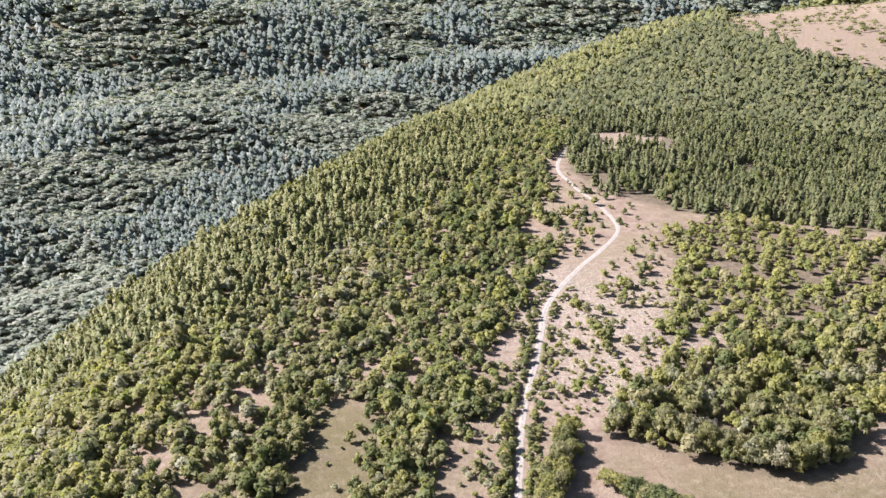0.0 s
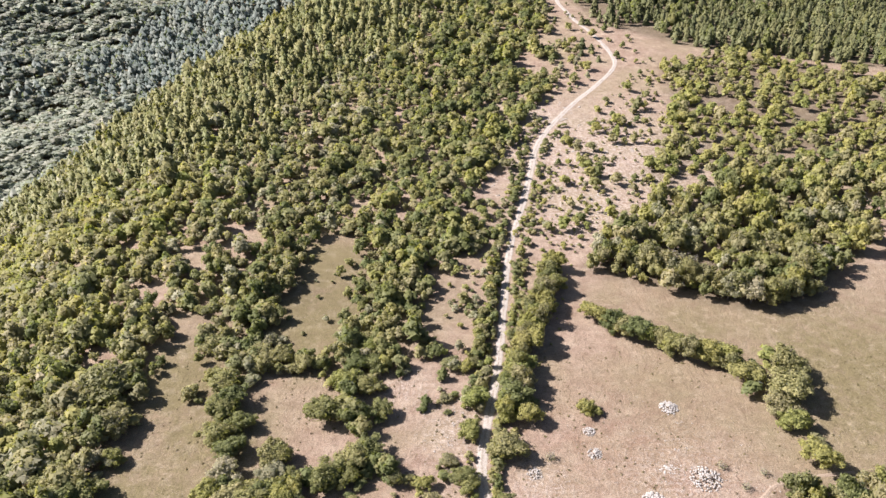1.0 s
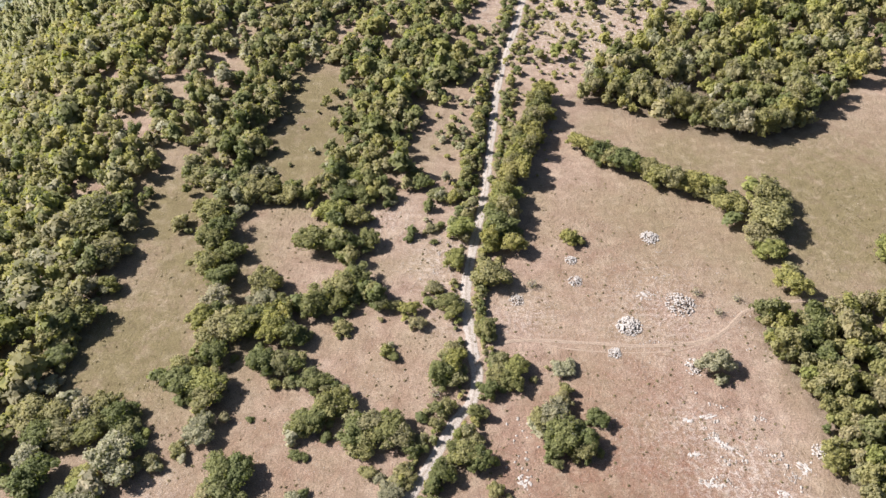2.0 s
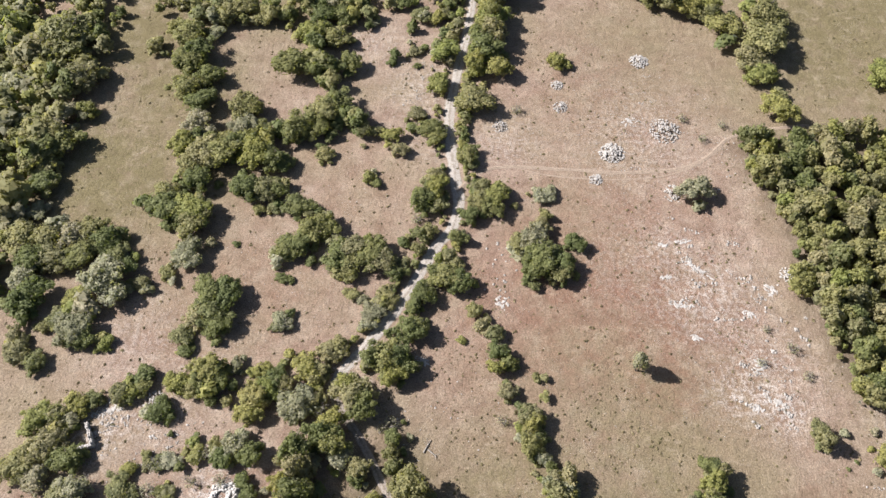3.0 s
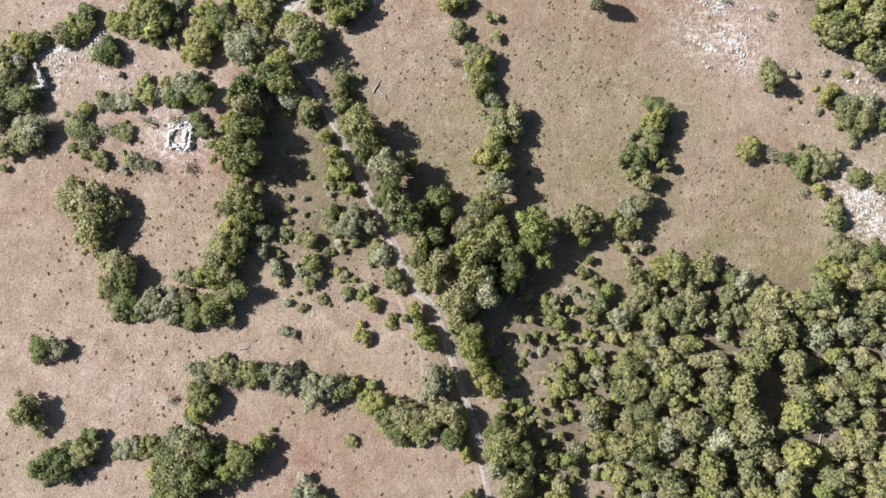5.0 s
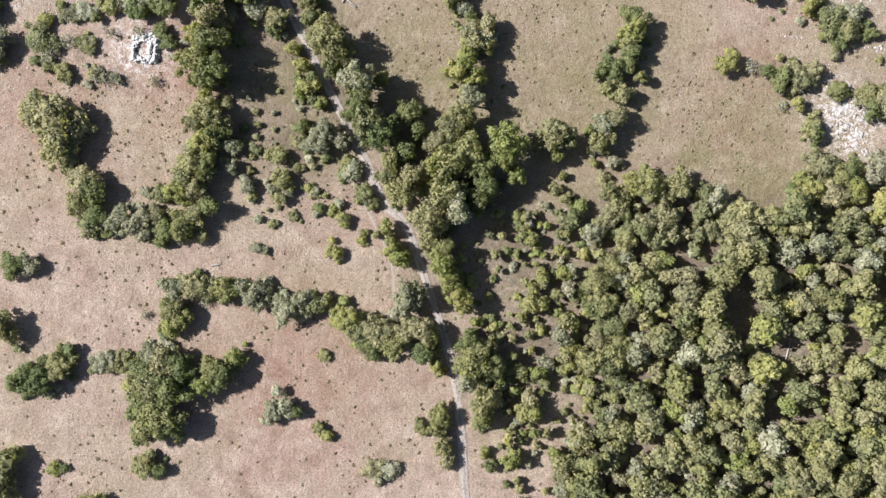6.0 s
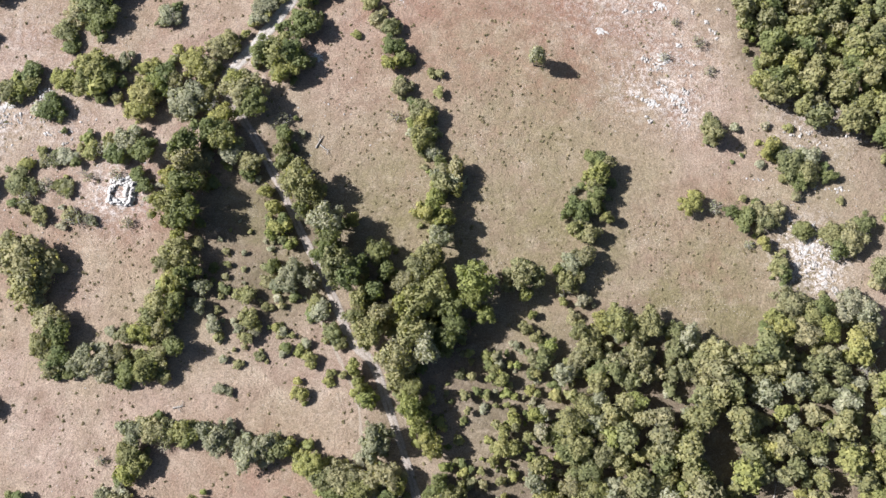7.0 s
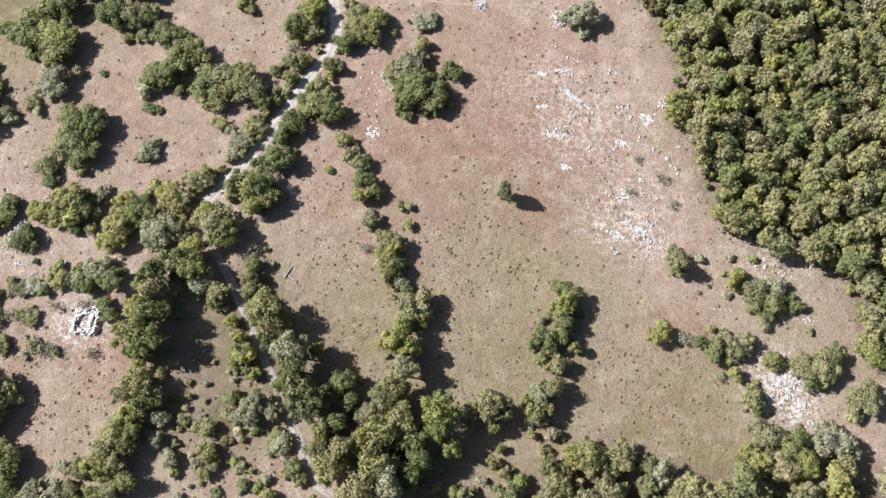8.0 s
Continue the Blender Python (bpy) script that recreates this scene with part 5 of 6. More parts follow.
def far_woods():
    """The wooded slopes across the valley and beyond, coarser with distance."""
    rng = np.random.default_rng(44)
    leafy, hill, pines, crest, plateau = Pile(), Pile(), Pile(), Pile(), Pile()
    r = 400.0
    while r < 3300:
        a = max(5.6, 0.0088 * r)
        n = int(1.24 * r / a)
        ang = np.linspace(-0.62, 0.62, n) + rng.uniform(-0.45, 0.45, n) * 1.24 / n
        d = r + rng.uniform(-1.6, 1.6, n) * a
        x, y = d * np.sin(ang), d * np.cos(ang)
        s = west_of_ridge(x, y)
        ok = ((s > 165) | (y > 1150) | (s > 20) & (s < 90) & (y > 455) | (s < 20) & (y > 515) & (x > 0)) & ~inside(BARE_HILL, x, y)
        ok &= ~((s < 20) & (y < 560) & inside(PINE_GLADE, x, y))
        ok &= rng.random(n) < 0.97
        x, y, s = x[ok], y[ok], s[ok]
        zone = patchy(x, y, 420, 6)
        pine = (rng.random(len(x)) < np.where(s < 90, 0.9, ease(0.35, 0.65, zone)))
        size = a * rng.uniform(0.68, 1.1, len(x))
        for pile, m in ((leafy, ~pine & (s >= 95)), (hill, ~pine & (s < 95))):
            pile.spread(FAR_LEAFY, x[m], y[m], size[m] * 1.15, rng.uniform(0.55, 0.95, m.sum()), rng)
        for pile, m in ((pines, pine & (s >= 95)), (crest, pine & (s < 95) & (s > -35)), (plateau, pine & (s <= -35))):
            pile.spread(FAR_PINE, x[m], y[m], size[m] * 0.72, rng.uniform(0.95, 1.5, m.sum()), rng)
        r += 0.86 * a
    # bushes on the bare hill
    x, y = grid_points(370, 800, 720, 1560, 16, rng)
    ok = inside(BARE_HILL, x, y) & (rng.random(len(x)) < 0.2 + 0.75 * (patchy(x, y, 150, 12) > 0.72))
    hill.spread(FAR_LEAFY, x[ok], y[ok], rng.uniform(2, 6.5, ok.sum()), rng.uniform(0.7, 1.1, ok.sum()), rng)
    leafy.build("far_woods", LEAF["f"], "distant broadleaf forest on the opposite slopes, haze put into its leaf colour", "forest")
    hill.build("hill_bushes", LEAF["t"], "olive-green trees among the pines and on the bare hill", "woodland")
    crest.build("crest_pines", LEAF["c"], "green pine forest running on along the ridge", "forest")
    plateau.build("plateau_pines", LEAF["k"], "dark pine forest on the flat ridge top", "forest")
    pines.build("far_pines", LEAF["p"], "distant dark pine forest on the opposite slopes, haze put into its needle colour", "forest")


scrub_slope()
ridge_woods()
far_woods()


# ---------------------------------------------------------------- stones
def stone_shape(seed, level=2):
    rng = np.random.default_rng(seed)
    v, f = BALLS[level]
    v = v * (1 + rng.normal(0, 0.2, (len(v), 1)))
    v = v * [1, rng.uniform(0.55, 0.9), rng.uniform(0.35, 0.6)]
    return np.round(v * 3.2) / 3.2 * 0.5 + v * 0.5, f


STONES = [stone_shape(70 + k) for k in range(6)]
SMALL_STONES = [stone_shape(80 + k, 1) for k in range(6)]
STONE_MESHES = [mesh_from("stone", v, f, STONE) for v, f in STONES]


def block_shape(seed):
    """A rough squared building stone."""
    rng = np.random.default_rng(seed)
    bm = bmesh.new()
    bmesh.ops.create_cube(bm, size=1.6)
    bmesh.ops.triangulate(bm, faces=bm.faces[:])
    v = np.array([p.co[:] for p in bm.verts])
    f = np.array([[p.index for p in q.verts] for q in bm.faces])
    bm.free()
    return v * [1, 0.75, 0.55] + rng.normal(0, 0.13, v.shape), f


WALL_MESHES = [mesh_from("stone", *block_shape(60 + k), WALL_STONE) for k in range(6)]
HEAP_MESHES = [mesh_from("stone", v, f, GREY_STONE) for v, f in STONES]


def stone_heap(x, y, reach, count, biggest, seed, label):
    """A heap of cleared field stones, each lying on the others or on the ground."""
    rng = random.Random(seed)
    z = float(height(x, y))
    heap = new("stone_heap")
    heap.matrix_basis = pose(x, y, z)
    tagged(heap, label, "stones", "cleared stone heaps")
    for k in range(count):
        a, d = rng.uniform(0, 6.28), reach * rng.random() ** 0.6
        s = biggest * rng.uniform(0.35, 1.0)
        ob = part("stone", HEAP_MESHES[rng.randrange(6)], heap)
        up = 0.12 * s + max(0, 0.38 * reach * (1 - d / reach)) * rng.uniform(0.75, 1.0)
        ob.matrix_basis = pose(d * math.cos(a), d * math.sin(a), up, rng.uniform(-15, 15), rng.uniform(-15, 15), rng.uniform(0, 360)) @ Matrix.Diagonal((s, s, s, 1))


for k, (x, y, reach, count, biggest) in enumerate([(46.7, 111.5, 1.7, 44, 0.5), (30.1, 105.4, 1.1, 26, 0.4), (30.2, 99.9, 1.3, 28, 0.4), (38.6, 88.8, 2.1, 56, 0.55), (49.0, 93.8, 2.6, 46, 0.5),
                                                   (35.1, 82.9, 1.1, 26, 0.45), (18.7, 95.2, 1.3, 22, 0.4), (48.4, 79.8, 1.7, 24, 0.45), (64.4, 63.2, 1.3, 22, 0.5), (-35.5, 42.5, 1.6, 24, 0.4)]):
    stone_heap(x, y, reach * 1.1, int(count * 4.6), biggest * 0.46, 100 + k, "heap of pale grey limestone rubble on the dry field")


def rock_outcrop(x, y, length, width, turn, count, seed):
    """Bleached bedrock breaking through the turf as low flat slabs."""
    rng = random.Random(seed)
    rock = new("rock_outcrop")
    rock.matrix_basis = pose(x, y, float(height(x, y)), 0, 0, turn)
    tagged(rock, "low slabs of bleached white bedrock breaking through turf", "rock", "bedrock outcrops")
    for k in range(count):
        s = rng.uniform(0.12, 0.34)
        ob = part("slab", STONE_MESHES[rng.randrange(6)], rock)
        ob.matrix_basis = pose(rng.gauss(0, length * 0.45), rng.gauss(0, width * 0.45), 0.0, rng.uniform(-6, 6), rng.uniform(-6, 6), rng.uniform(0, 360)) @ Matrix.Diagonal((s * rng.uniform(0.9, 1.9), s * rng.uniform(0.6, 1.0), s * 0.42, 1))


EAST_OUTCROPS = [(75.3, 18.2, 2.2, 1.2, 0, 44), (76.7, 14.6, 0.8, 1.8, 0, 26), (49.6, 64.6, 2.6, 0.4, -38, 40), (45.8, 57.8, 2.2, 0.35, -6, 32), (44.6, 69.2, 1.6, 0.4, -20, 22), (48.0, 69.8, 1.2, 0.4, 5, 16),
                 (44.6, 63.0, 1.2, 0.3, 8, 14), (47.2, 52.0, 1.2, 0.5, -30, 16), (56.6, 56.2, 0.8, 1.0, 60, 22), (56.4, 47.6, 1.8, 1.2, -60, 34), (57.6, 41.4, 2.6, 0.6, -30, 44), (54.3, 40.6, 1.2, 0.5, -40, 22)]
OTHER_OUTCROPS = [(60.9, 60.4, 1.0, 1.4, -20, 26), (43.0, 96.2, 2.0, 1.0, 20, 26), (-41.8, 41.2, 2.6, 0.6, 15, 44), (-34.6, 33.6, 2.4, 0.4, 20, 24), (17.2, 58.5, 1.0, 1.4, 0, 22), (4.6, 48.6, 1.4, 0.5, -35, 18)]
for k, spot in enumerate(EAST_OUTCROPS + OTHER_OUTCROPS):
    rock_outcrop(*spot, 300 + k)


def rubble_wall(parent, ax, ay, bx, by, tall, thick, seed):
    """Courses of rough stones from a to b, in the parent's own axes."""
    rng = random.Random(seed)
    length = math.hypot(bx - ax, by - ay)
    turn = math.degrees(math.atan2(by - ay, bx - ax))
    z = 0.0
    while z < tall:
        h, d = rng.uniform(0.15, 0.22), rng.uniform(0, 0.2)
        while d < length:
            w = rng.uniform(0.2, 0.4)
            if rng.random() > 0.12 + 0.25 * z / tall:
                t = d / length
                for side in (-0.28, 0.28):
                    lean = side * thick + rng.uniform(-0.07, 0.07)
                    ob = part("stone", WALL_MESHES[rng.randrange(6)], parent)
                    ob.matrix_basis = pose(ax + (bx - ax) * t - (by - ay) / length * lean, ay + (by - ay) * t + (bx - ax) / length * lean, z + h / 2, rng.uniform(-8, 8), rng.uniform(-8, 8), turn + rng.gauss(0, 14)) @ Matrix.Diagonal((w * 0.55, thick * 0.36, h * 0.9, 1))
            d += w * 0.92
        z += h


def ruins():
    hut = new("ruined_hut")
    hut.matrix_basis = pose(-23.2, 28.2, float(height(-23.2, 28.2)), 0, 0, -4)
    tagged(hut, "low roofless foundation of white rubble stone round a dark pit", "ruin")
    rng = random.Random(430)
    for ax, ay, bx, by, thick, tall, count in ((-1.6, -1.7, 1.6, -1.75, 0.75, 0.5, 62), (1.45, -1.7, 1.55, 1.5, 0.65, 0.6, 52), (-1.35, 1.2, 1.6, 1.3, 1.3, 0.55, 84), (-1.5, 1.5, -1.65, -1.7, 0.55, 0.45, 42), (0.5, -1.5, 0.65, 0.5, 0.6, 0.4, 28)):
        length = math.hypot(bx - ax, by - ay)
        for k in range(count):
            t, side, s = rng.random(), rng.uniform(-0.55, 0.55), rng.uniform(0.15, 0.32)
            up = tall * (k % 3) / 2 * max(0.2, 1 - 1.3 * abs(side))
            ob = part("stone", WALL_MESHES[rng.randrange(6)], hut)
            ob.matrix_basis = pose(ax + (bx - ax) * t - (by - ay) / length * side * thick, ay + (by - ay) * t + (bx - ax) / length * side * thick, up, rng.uniform(-14, 14), rng.uniform(-14, 14), math.degrees(math.atan2(by - ay, bx - ax)) + rng.gauss(0, 18)) @ Matrix.Diagonal((s * rng.uniform(1.0, 1.6), s, s, 1))
    wall = new("ruined_wall")
    wall.matrix_basis = pose(-43.6, 36.4, float(height(-43.6, 36.4)), 0, 0, 0)
    tagged(wall, "two broken arms of an old white stone wall", "ruin")
    rubble_wall(wall, -0.9, 2.4, 0.6, -0.8, 1.1, 0.45, 420)
    rubble_wall(wall, -2.2, -1.5, 0.7, -0.7, 0.9, 0.45, 421)


ruins()


def loose_stones():
    """Broken limestone, mostly lying in short lines where the bedding comes up."""
    rng = np.random.default_rng(55)
    pile = Pile()

    def drop(x, y, big):
        n = len(x)
        pile.spread(SMALL_STONES, x, y, big * rng.uniform(0.25, 1.0, n) ** 1.5 * 0.95, np.full(n, 0.85), rng)

    for cx, cy, rx, ry, lines, turn, big in ((50, 62, 5, 8, 18, -25, 0.4), (57, 44, 4, 6, 14, -30, 0.42), (45, 93, 9, 10, 16, 5, 0.26), (76, 17, 2, 4, 16, -70, 0.4), (-42, 40, 5, 2, 12, 15, 0.36), (-33, 35, 5, 3, 8, 20, 0.3),
                                             (60, 57, 3, 5, 10, -60, 0.45), (78, 36, 5, 6, 10, -20, 0.4), (5, 105, 5, 7, 8, 80, 0.26), (48, 225, 22, 34, 40, 60, 0.5), (24, 190, 10, 22, 16, 75, 0.36)):
        for k in range(lines):
            a = radians(turn + rng.normal(0, 16))
            n = int(rng.integers(5, 16))
            t = rng.uniform(-0.5, 0.5, n) * rng.uniform(1.0, 4.2)
            w = rng.normal(0, 0.22, n)
            px, py = rng.normal(cx, rx * 0.7), rng.normal(cy, ry * 0.7)
            drop(px + t * math.cos(a) - w * math.sin(a), py + t * math.sin(a) + w * math.cos(a), big)
    beside = ((-24, 29, 5, 4, 110, 0.22), (18, 66, 2, 5, 30, 0.4), (-10, 78, 10, 8, 140, 0.16), (-38, 22, 9, 9, 120, 0.2), (2, 40, 8, 8, 60, 0.26), (-32, -14, 14, 16, 120, 0.16), (60, 88, 4, 8, 60, 0.26))
    strewn = ((-20, 62, 30, 16, 900, 0.1), (40, 92, 22, 16, 800, 0.1), (-30, 28, 16, 14, 700, 0.1), (40, 95, 16, 18, 620, 0.15), (52, 55, 9, 16, 420, 0.17), (-20, 60, 26, 14, 700, 0.13), (20, 50, 24, 16, 420, 0.11), (-34, 30, 14, 10, 420, 0.13), (78, 30, 10, 12, 300, 0.18), (0, 110, 8, 14, 320, 0.16), (-23, 27, 2.6, 2.6, 90, 0.2))
    for cx, cy, rx, ry, n, big in beside + strewn:
        drop(rng.normal(cx, rx * 0.6, n), rng.normal(cy, ry * 0.6, n), big)
    me = mesh_from("loose_stones", np.concatenate(pile.v), np.concatenate(pile.f), FIELD_STONE)
    tagged(new("loose_stones", me), "pale limestone rubble strewn over the dry fields", "stones", kind="stuff")


loose_stones()


# ---------------------------------------------------------------- tussocks
def tussocks():
    rng = np.random.default_rng(66)
    pile = Pile()
    shapes = []
    for k in range(5):
        a = rng.uniform(0, 6.28, 6)
        d = np.stack([np.cos(a), np.sin(a), np.full(6, 0.6)], -1)
        v, f = sprays(rng, d * [0.5, 0.5, 0.5], d, 0.55)
        v[:, 2] = np.maximum(v[:, 2] + 0.15, 0)
        shapes.append((v, f))
    x, y = grid_points(-75, 105, -55, 130, 0.95, rng)
    ok = (rng.random(len(x)) < 0.08 + 0.62 * patchy(x, y, 7, 9) * patchy(x, y, 31, 10)) & ~inside(WOOD_SOUTH, x, y)
    x, y = x[ok], y[ok]
    pile.spread(shapes, x, y, 0.12 + 0.3 * rng.random(len(x)) ** 2.4, np.full(len(x), 0.8), rng)
    for x0, x1, y0, y1 in ((7, 19, 22, 54), (24, 42, 16, 44), (46, 68, 10, 24), (-40, -18, 10, 24), (-8, 6, 4, 22)):
        x, y = grid_points(x0, x1, y0, y1, 1.25, rng)
        ok = rng.random(len(x)) < 0.2 + 0.6 * patchy(x, y, 11, 14)
        x, y = x[ok], y[ok]
        pile.spread(shapes, x, y, rng.uniform(0.12, 0.32, len(x)), np.full(len(x), 1.0), rng)
    pile.build("grass_tussocks", leaf_material("dry_tussock_grass", [(0.175, 0.150, 0.085), (0.225, 0.185, 0.115), (0.165, 0.150, 0.078), (0.250, 0.205, 0.130)], 0.3), "low dry grass tussocks dotted over the fields", "grass")


tussocks()


# ---------------------------------------------------------------- hedges and near woods
def hedge(points, width, kinds, r0, r1, step, group, seed, stretch=None):
    rng = np.random.default_rng(seed)
    p = smooth_line(points, step)
    for a, b in p:
        plant(float(a + rng.uniform(-width, width)), float(b + rng.uniform(-width, width)), float(rng.uniform(r0, r1)), kinds[int(rng.integers(len(kinds)))], group, stretch=stretch)


hedge([(35.7, 140.6), (43.6, 134.5), (54.3, 126.6), (64.2, 122.9)], 1.1, "tytdy", 1.9, 3.2, 1.9, "hedge between the stony fields", 1)
hedge([(31, 160), (24.9, 142.9), (21.1, 128.9), (17.6, 118)], 2.2, "ytyyt", 1.5, 2.9, 1.5, "hedge along the track", 2, 1.25)
hedge([(14.5, 154), (11.2, 136.8), (8, 122)], 0.7, "ytyt", 1.0, 1.7, 1.9, "hedge along the track", 3)
hedge([(29, 160), (23, 143), (19.2, 129), (16.4, 117), (14.2, 108)], 1.1, "yyty", 1.2, 2.2, 1.5, "hedge along the track", 5, 1.4)
hedge([(44, 164), (51, 161), (59, 155.5), (66, 150), (72, 146.5), (80, 146.5), (86, 150), (93, 159)], 1.2, "ttydtg", 2.2, 3.3, 2.8, "tall trees at the front of the grove", 6, 1.5)
SOUTH_FRONT = [(41, 7.4), (48, 9.3), (60, 5), (59, 0), (50, 3), (45, 0), (44, -10), (43, -20), (38, -20), (36, -11), (38, -3), (38, 2.6)]
WOOD_HOLES = [(59.1, -6.4, 2.6), (60.6, -9.6, 2.4), (64.3, -18.3, 2.3), (66.8, -15.2, 2.4), (50.8, -3.1, 1.8), (49.5, -7.8, 1.8), (45.1, -28.2, 2), (63.4, -23.8, 2.4), (75.5, -14.5, 2), (81, 2, 2.6)]
wood_of_things(SOUTH_FRONT, 2.6, "tttytgt", 1.3, 2.3, "trees at the front of the south wood", 4, 0.92)


ROUGH = [(30, 3), (33, 7), (38, 6), (39, -4), (37, -12), (39, -24), (36, -44), (27, -40), (27, -26), (29, -12), (29, -4)]


def near_woods():
    rng = np.random.default_rng(77)
    piles = {k: Pile() for k in "tdyg"}

    def fill(poly, step, mix, r0, r1, keep, skip=None, holes=(), lumpy=False, shapes=NEAR_LEAFY):
        px, py = [p[0] for p in poly], [p[1] for p in poly]
        x, y = grid_points(min(px), max(px), min(py), max(py), step, rng)
        ok = inside(poly, x, y) & (rng.random(len(x)) < keep)
        if skip:
            ok &= ~inside(skip, x, y)
        if lumpy:
            ok &= patchy(x, y, 9, 3) > 0.2
        for gx, gy, gr in holes:
            ok &= np.hypot(x - gx, y - gy) > gr
        x, y = x[ok], y[ok]
        kinds = np.array(list(mix))[rng.integers(0, len(mix), len(x))]
        for k in set(mix):
            m = kinds == k
            piles[k].spread(shapes, x[m], y[m], rng.uniform(r0, r1, m.sum()), rng.uniform(1.25, 2.2, m.sum()), rng)

    fill(WOOD_SOUTH, 2.6, "tttyttgt", 1.15, 2.3, 0.93, SOUTH_FRONT, WOOD_HOLES)
    fill(WOOD_EAST, 2.6, "ttyttdt", 1.2, 2.2, 0.97)
    fill(WOOD_SOUTH, 1.9, "tytgt", 0.6, 1.15, 0.75, None, WOOD_HOLES, shapes=LOW_LEAFY)
    fill(WOOD_EAST, 1.9, "tyttd", 0.6, 1.1, 0.75, shapes=LOW_LEAFY)
    fill(ROUGH, 1.9, "tytytg", 0.55, 1.5, 0.7, lumpy=True)
    fill(ROUGH, 1.6, "tdytg", 0.3, 0.75, 0.45, shapes=LOW_LEAFY)
    fill([(25, 5), (31, 5), (30, -12), (29, -40), (26, -40), (26, -14)], 1.7, "tdtyg", 0.35, 1.0, 0.7, shapes=LOW_LEAFY)
    for k, label in (("t", "olive-green oaks standing close in the wood"), ("d", "dark green trees standing close in the wood"), ("y", "yellow-green trees standing close in the wood"), ("g", "grey-green trees standing close in the wood")):
        piles[k].build("oak_wood", LEAF[k], label, "woodland")


near_woods()


OUTER_LINES = [
    ([(-17.7, 128.1), (-16.4, 110.5), (-11.4, 100.3), (-5.9, 94.1)], 2.2, 1, 2.2, "dtd"),
    ([(-38.8, 92.4), (-27.4, 91.6), (-19.5, 95.6)], 1.2, 0.9, 1.8, "dty"),
]


def hedgerows():
    rng = np.random.default_rng(91)
    piles = {k: Pile() for k in "tdyg"}
    for points, width, r0, r1, mix in OUTER_LINES:
        p = smooth_line(points, 0.8 * (r0 + r1) / 2)
        n = len(p)
        x, y = p[:, 0] + rng.normal(0, width * 0.5, n), p[:, 1] + rng.normal(0, width * 0.5, n)
        radius = rng.uniform(r0, r1, n)
        moved = [off_lane(a, b, c) for a, b, c in zip(x, y, radius)]
        x, y = np.array([p[0] for p in moved]), np.array([p[1] for p in moved])
        kinds = np.array(list(mix))[rng.integers(0, len(mix), n)]
        for k in set(mix):
            m = kinds == k
            piles[k].spread(FINE_LEAFY, x[m], y[m], radius[m], rng.uniform(1.05, 1.6, m.sum()), rng)
    for k, label in (("t", "olive-green bushes grown together into hedgerows"), ("d", "dark green bushes grown together into hedgerows"), ("y", "yellow-green bushes grown together into hedgerows"), ("g", "grey-green bushes grown together into hedgerows")):
        piles[k].build("hedgerow", LEAF[k], label, "hedge")


hedgerows()


def road_verge():
    """Low bushes pressed against both sides of the track where it bends down to the lane."""
    rng = np.random.default_rng(93)
    piles = {k: Pile() for k in "tdyg"}
    p = smooth_line(NORTH_LINE[14:], 0.75)
    d = np.gradient(p, axis=0)
    out = np.stack([d[:, 1], -d[:, 0]], -1) / np.hypot(d[:, 0], d[:, 1])[:, None]
    for side, gap, keep, r0, r1 in ((1, 2.0, 0.62, 0.4, 0.95), (-1, 2.1, 0.72, 0.45, 1.1), (-1, 3.2, 0.4, 0.4, 0.9)):
        q = p + side * out * (gap + rng.normal(0, 0.3, (len(p), 1)))
        near = np.min(np.hypot(q[:, None, 0] - p[None, :, 0], q[:, None, 1] - p[None, :, 1]), axis=1)
        q = q[(rng.random(len(q)) < keep) & (near > 1.6)]
        kinds = rng.integers(0, 4, len(q))
        for i, k in enumerate("tdyt"):
            m = kinds == i
            piles[k].spread(LOW_LEAFY, q[m, 0], q[m, 1], rng.uniform(r0, r1, m.sum()), rng.uniform(0.9, 1.4, m.sum()), rng)
    for k, label in (("t", "low olive-green bushes pressed along the gravel track"), ("d", "low dark green bushes pressed along the gravel track"), ("y", "low yellow-green bushes pressed along the gravel track")):
        piles[k].build("verge_bushes", LEAF[k], label, "undergrowth")


road_verge()


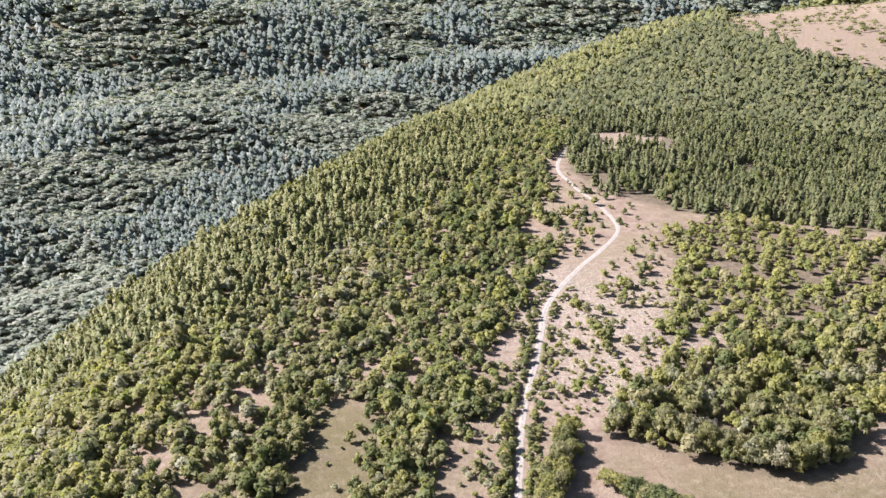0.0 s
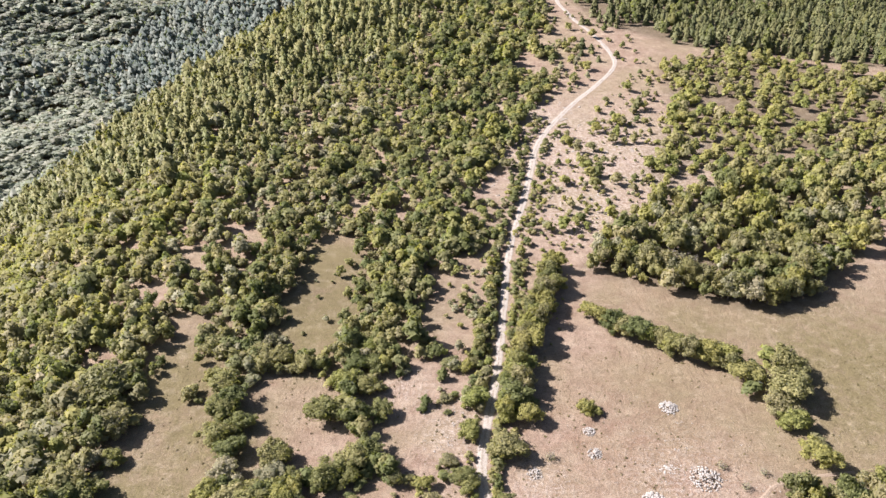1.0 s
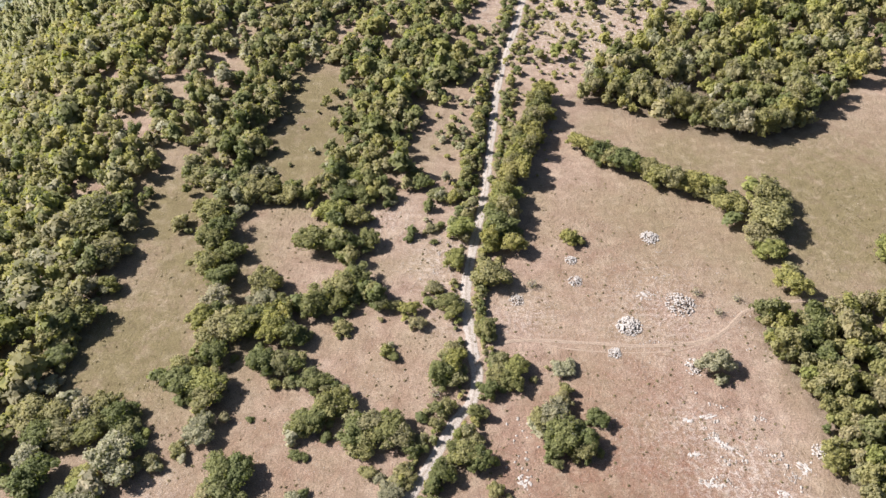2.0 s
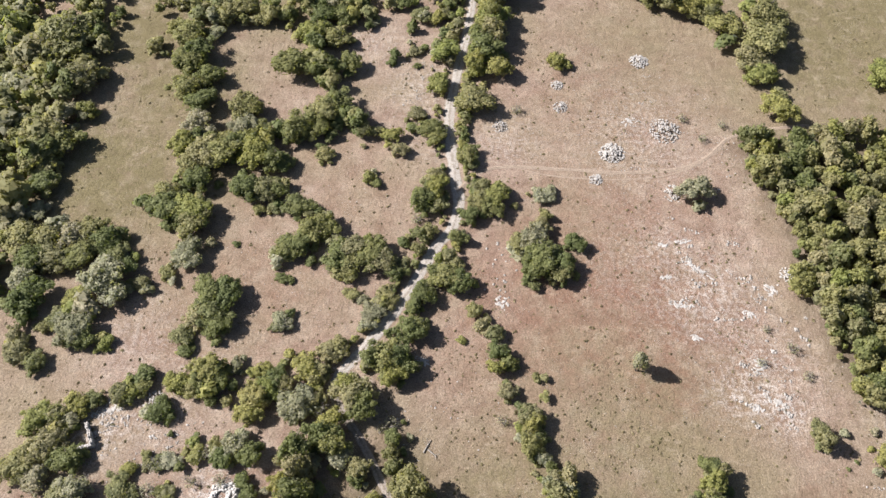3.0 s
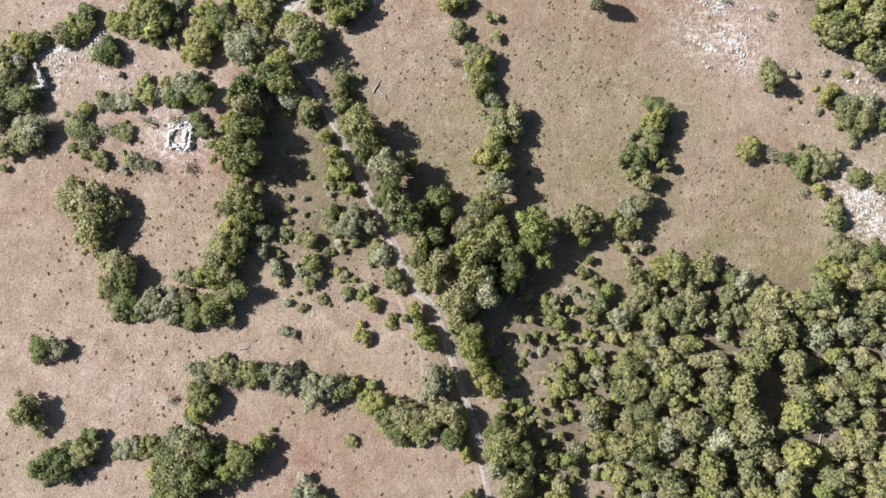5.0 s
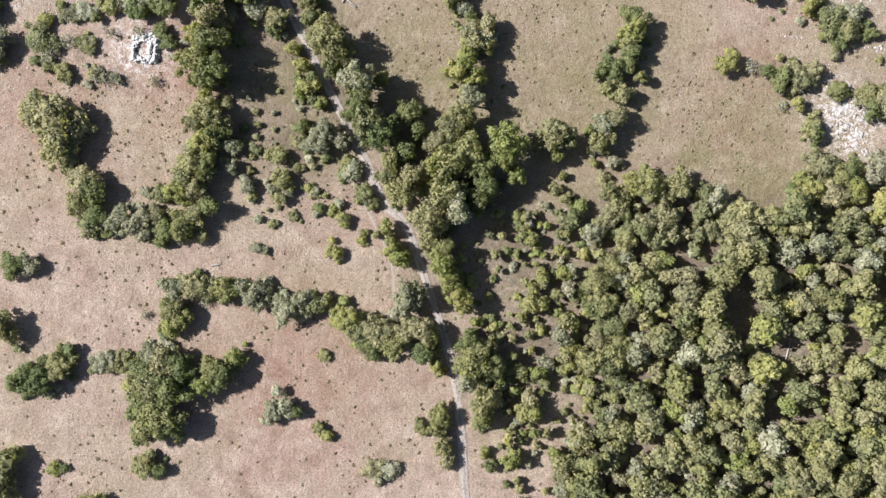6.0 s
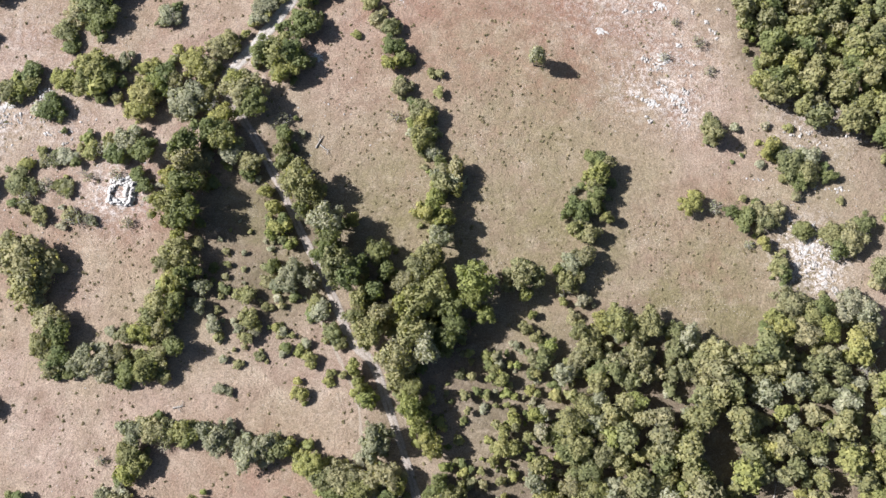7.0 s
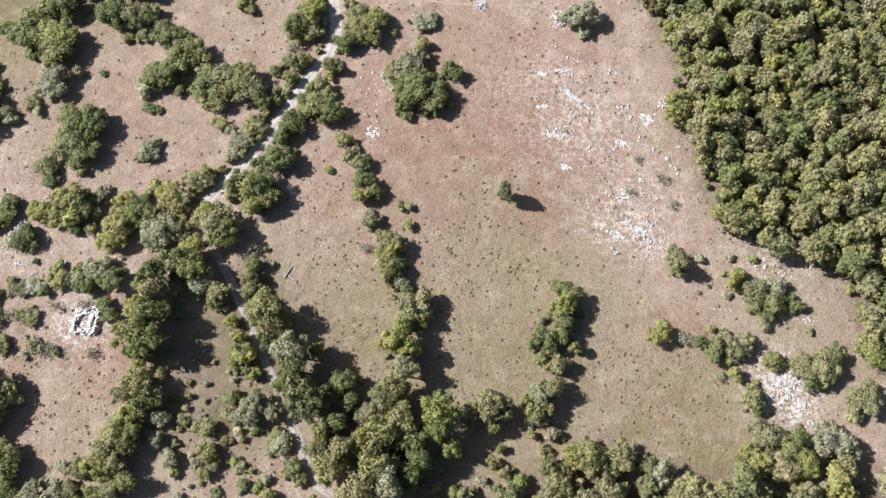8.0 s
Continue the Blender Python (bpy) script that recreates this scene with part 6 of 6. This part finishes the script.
def undergrowth():
    """Low bushes that fill the hedges between the larger plants, and rough patches of scrub."""
    rng = np.random.default_rng(88)
    piles = {k: Pile() for k in "tdyg"}
    for spots, group in PLANTS:
        for x, y, r, kind, tall in spots:
            if r < 1.2:
                continue
            n = int(rng.integers(0, 4))
            a, d = rng.uniform(0, 6.28, n), r * rng.uniform(0.75, 1.35, n)
            k = "tdygt"[int(rng.integers(5))] if rng.random() < 0.5 else kind
            bx, by, br = x + d * np.cos(a), y + d * np.sin(a), r * rng.uniform(0.28, 0.62, n)
            free = [min(np.min(np.hypot(*(LANE_LINE - (p, q)).T)), np.min(np.hypot(*(ROAD_LINE - (p, q)).T))) > w + 0.7 for p, q, w in zip(bx, by, br)]
            free = np.array(free, bool)
            piles[k].spread(LOW_LEAFY, bx[free], by[free], br[free], rng.uniform(0.7, 1.1, n)[free], rng)
    for x0, x1, y0, y1, step, keep, mix in ((-8, 4, 4, 24, 1.7, 0.5, "ttgdg"), (23, 39, -24, 6, 1.7, 0.3, "ytgtd"), (-52, -28, 24, 40, 2.6, 0.3, "tggd"), (-4, 4, 28, 40, 2.0, 0.4, "tdg"), (12, 26, -14, 12, 2.2, 0.5, "tdy"),
                                            (66, 82, 26, 38, 2.4, 0.3, "gtd"), (19, 23, 24, 46, 1.8, 0.25, "tgt"), (41, 46, 17, 30, 1.8, 0.25, "tyd")):
        x, y = grid_points(x0, x1, y0, y1, step, rng)
        lane = np.min(np.hypot(x[:, None] - LANE_LINE[None, :, 0], y[:, None] - LANE_LINE[None, :, 1]), axis=1)
        ok = (rng.random(len(x)) < keep) & (lane > 1.6)
        x, y = x[ok], y[ok]
        kinds = np.array(list(mix))[rng.integers(0, len(mix), len(x))]
        for k in set(mix):
            m = kinds == k
            piles[k].spread(LOW_LEAFY, x[m], y[m], rng.uniform(0.3, 0.95, m.sum()), rng.uniform(0.7, 1.1, m.sum()), rng)
    for k, label in (("t", "low olive-green bushes filling the hedges"), ("d", "low dark green bushes filling the hedges"), ("y", "low yellow-green bushes filling the hedges"), ("g", "low grey-green bushes filling the hedges")):
        piles[k].build("undergrowth", LEAF[k], label, "undergrowth")


undergrowth()
plant(37.1, 46.6, 1.25, "g", "lone bush in the meadow", 0, tall=6.0)


# ---------------------------------------------------------------- dead wood
def twig_material():
    mat, nt, bsdf = material("weathered_dead_wood")
    nt.links.new(ramp(nt, noisy(nt, 7.0, 4), [(0.3, (0.20, 0.18, 0.155)), (0.7, (0.38, 0.35, 0.31))]), bsdf.inputs["Base Color"])
    bsdf.inputs["Roughness"].default_value = 0.9
    return mat


TWIG = twig_material()


def bare_shrub(x, y, r, seed):
    """A leafless grey bush: stems that fork twice, with a thin veil of dry leaves."""
    rng = np.random.default_rng(seed)
    pieces = []
    for k in range(14):
        a, lean = rng.uniform(0, 6.28), rng.uniform(0.35, 0.95)
        mid = np.array([math.cos(a) * lean * 0.5, math.sin(a) * lean * 0.5, rng.uniform(0.4, 0.7)])
        pieces.append(limb((0, 0, -0.05), mid, 0.035, 0.022, 4))
        for m in range(4):
            tip = mid + [math.cos(a) * 0.3 + rng.normal(0, 0.22), math.sin(a) * 0.3 + rng.normal(0, 0.22), rng.uniform(0.15, 0.55)]
            pieces.append(limb(mid, tip, 0.018, 0.007, 3))
    v, f = joined(pieces)
    ob = new("bare_shrub")
    ob.matrix_basis = pose(x, y, float(height(x, y)) - 0.03) @ Matrix.Diagonal((r, r, r, 1))
    tagged(ob, "leafless grey shrub with tangled thin branches", "shrub", "leafless shrubs")
    part("branchwork", mesh_from("branchwork", v, f, TWIG), ob)
    p = rng.normal(0, 1, (110, 3))
    p /= np.linalg.norm(p, axis=1)[:, None]
    p = p * rng.uniform(0.5, 1.0, (110, 1)) * [0.9, 0.9, 0.5] + [0, 0, 0.65]
    v, f = sprays(rng, p, p - [0, 0, 0.3], 0.075, True)
    part("foliage", mesh_from("foliage", v, f, LEAF["g"], tint=np.zeros(len(v))), ob)


SLOPE_SHRUBS = [(21.8, 98.6, 1.3), (52.5, 96.5, 1.2), (55.3, 91.6, 1.1), (59.6, 94.8, 1.0), (62, 24.4, 1.4), (58.4, 53.2, 0.9), (66.5, 18.8, 1.0), (-23.6, -9.6, 0.9), (-17.6, 54.6, 1.5),
                (81, 1.5, 1.6), (56.5, 47.6, 1.0), (61.6, 49.8, 1.3), (63, 45.2, 1.1), (-24, 30.6, 1.2)]
MEADOW_SHRUBS = [(-50.0, 30.5, 1.9), (-43.1, 29.6, 2.0), (-33.9, 29.1, 1.4), (-29.5, 24.2, 1.6), (-28.3, 30.3, 1.2), (-36.8, 27.1, 1.4), (-47.6, 34.7, 1.9), (0.0, 38.6, 1.4), (-1.6, 37.7, 1.0), (-11.1, 40.9, 1.9), (3.4, 74.3, 1.4), (-2.9, 57.0, 1.5), (16.3, 38.8, 1.2), (-33.5, 32.7, 1.3), (-26.8, 34.3, 1.3), (-39.9, -2.4, 1.8), (-27.3, 23.7, 1.2), (-22.1, 23.3, 1.2), (-17.7, 13.6, 1.0), (-15.0, -7.8, 1.0),
                 (60.2, 163.5, 2.2), (63.2, 164.0, 2.4), (65.0, 162.0, 2.0), (61.5, 159.5, 2.3), (58.0, 161.0, 1.9), (68, 154.3, 2.0)]
for k, (x, y, r) in enumerate(SLOPE_SHRUBS + MEADOW_SHRUBS):
    bare_shrub(x, y, r, 600 + k)


def fallen_log(x, y, length, turn, seed):
    rng = np.random.default_rng(seed)
    pieces = [limb((-length / 2, 0, 0.12), (length / 2, 0, 0.16), 0.13, 0.05, 7)]
    for k in range(5):
        t = rng.uniform(-0.2, 0.45) * length
        pieces.append(limb((t, 0, 0.15), (t + rng.uniform(0.2, 0.7), rng.uniform(-0.9, 0.9), rng.uniform(0.1, 0.7)), 0.04, 0.012, 4))
    v, f = joined(pieces)
    ob = new("fallen_log", mesh_from("fallen_log", v, f, TWIG))
    ob.matrix_basis = pose(x, y, float(height(x, y)), 0, 0, turn)
    tagged(ob, "fallen bleached tree trunk with broken side branches", "log", "fallen logs")


for k, (x, y, length, turn) in enumerate([(65.4, -17.5, 4.5, 20), (66.9, -15.8, 4.0, 75), (64.6, -19.4, 3.5, -30), (64, -9, 4.2, 84), (65, -10.5, 3.4, 60), (82, 2.5, 4.0, 40), (83, 1.0, 3.6, 120), (62, -31.5, 3.4, 10), (5.2, 35.2, 2.2, 60),
                                          (5.9, 34.2, 1.6, -40), (-13.6, -2.6, 1.4, 10), (56.5, -10, 3.2, 70)]):
    fallen_log(x, y, length, turn, 700 + k)
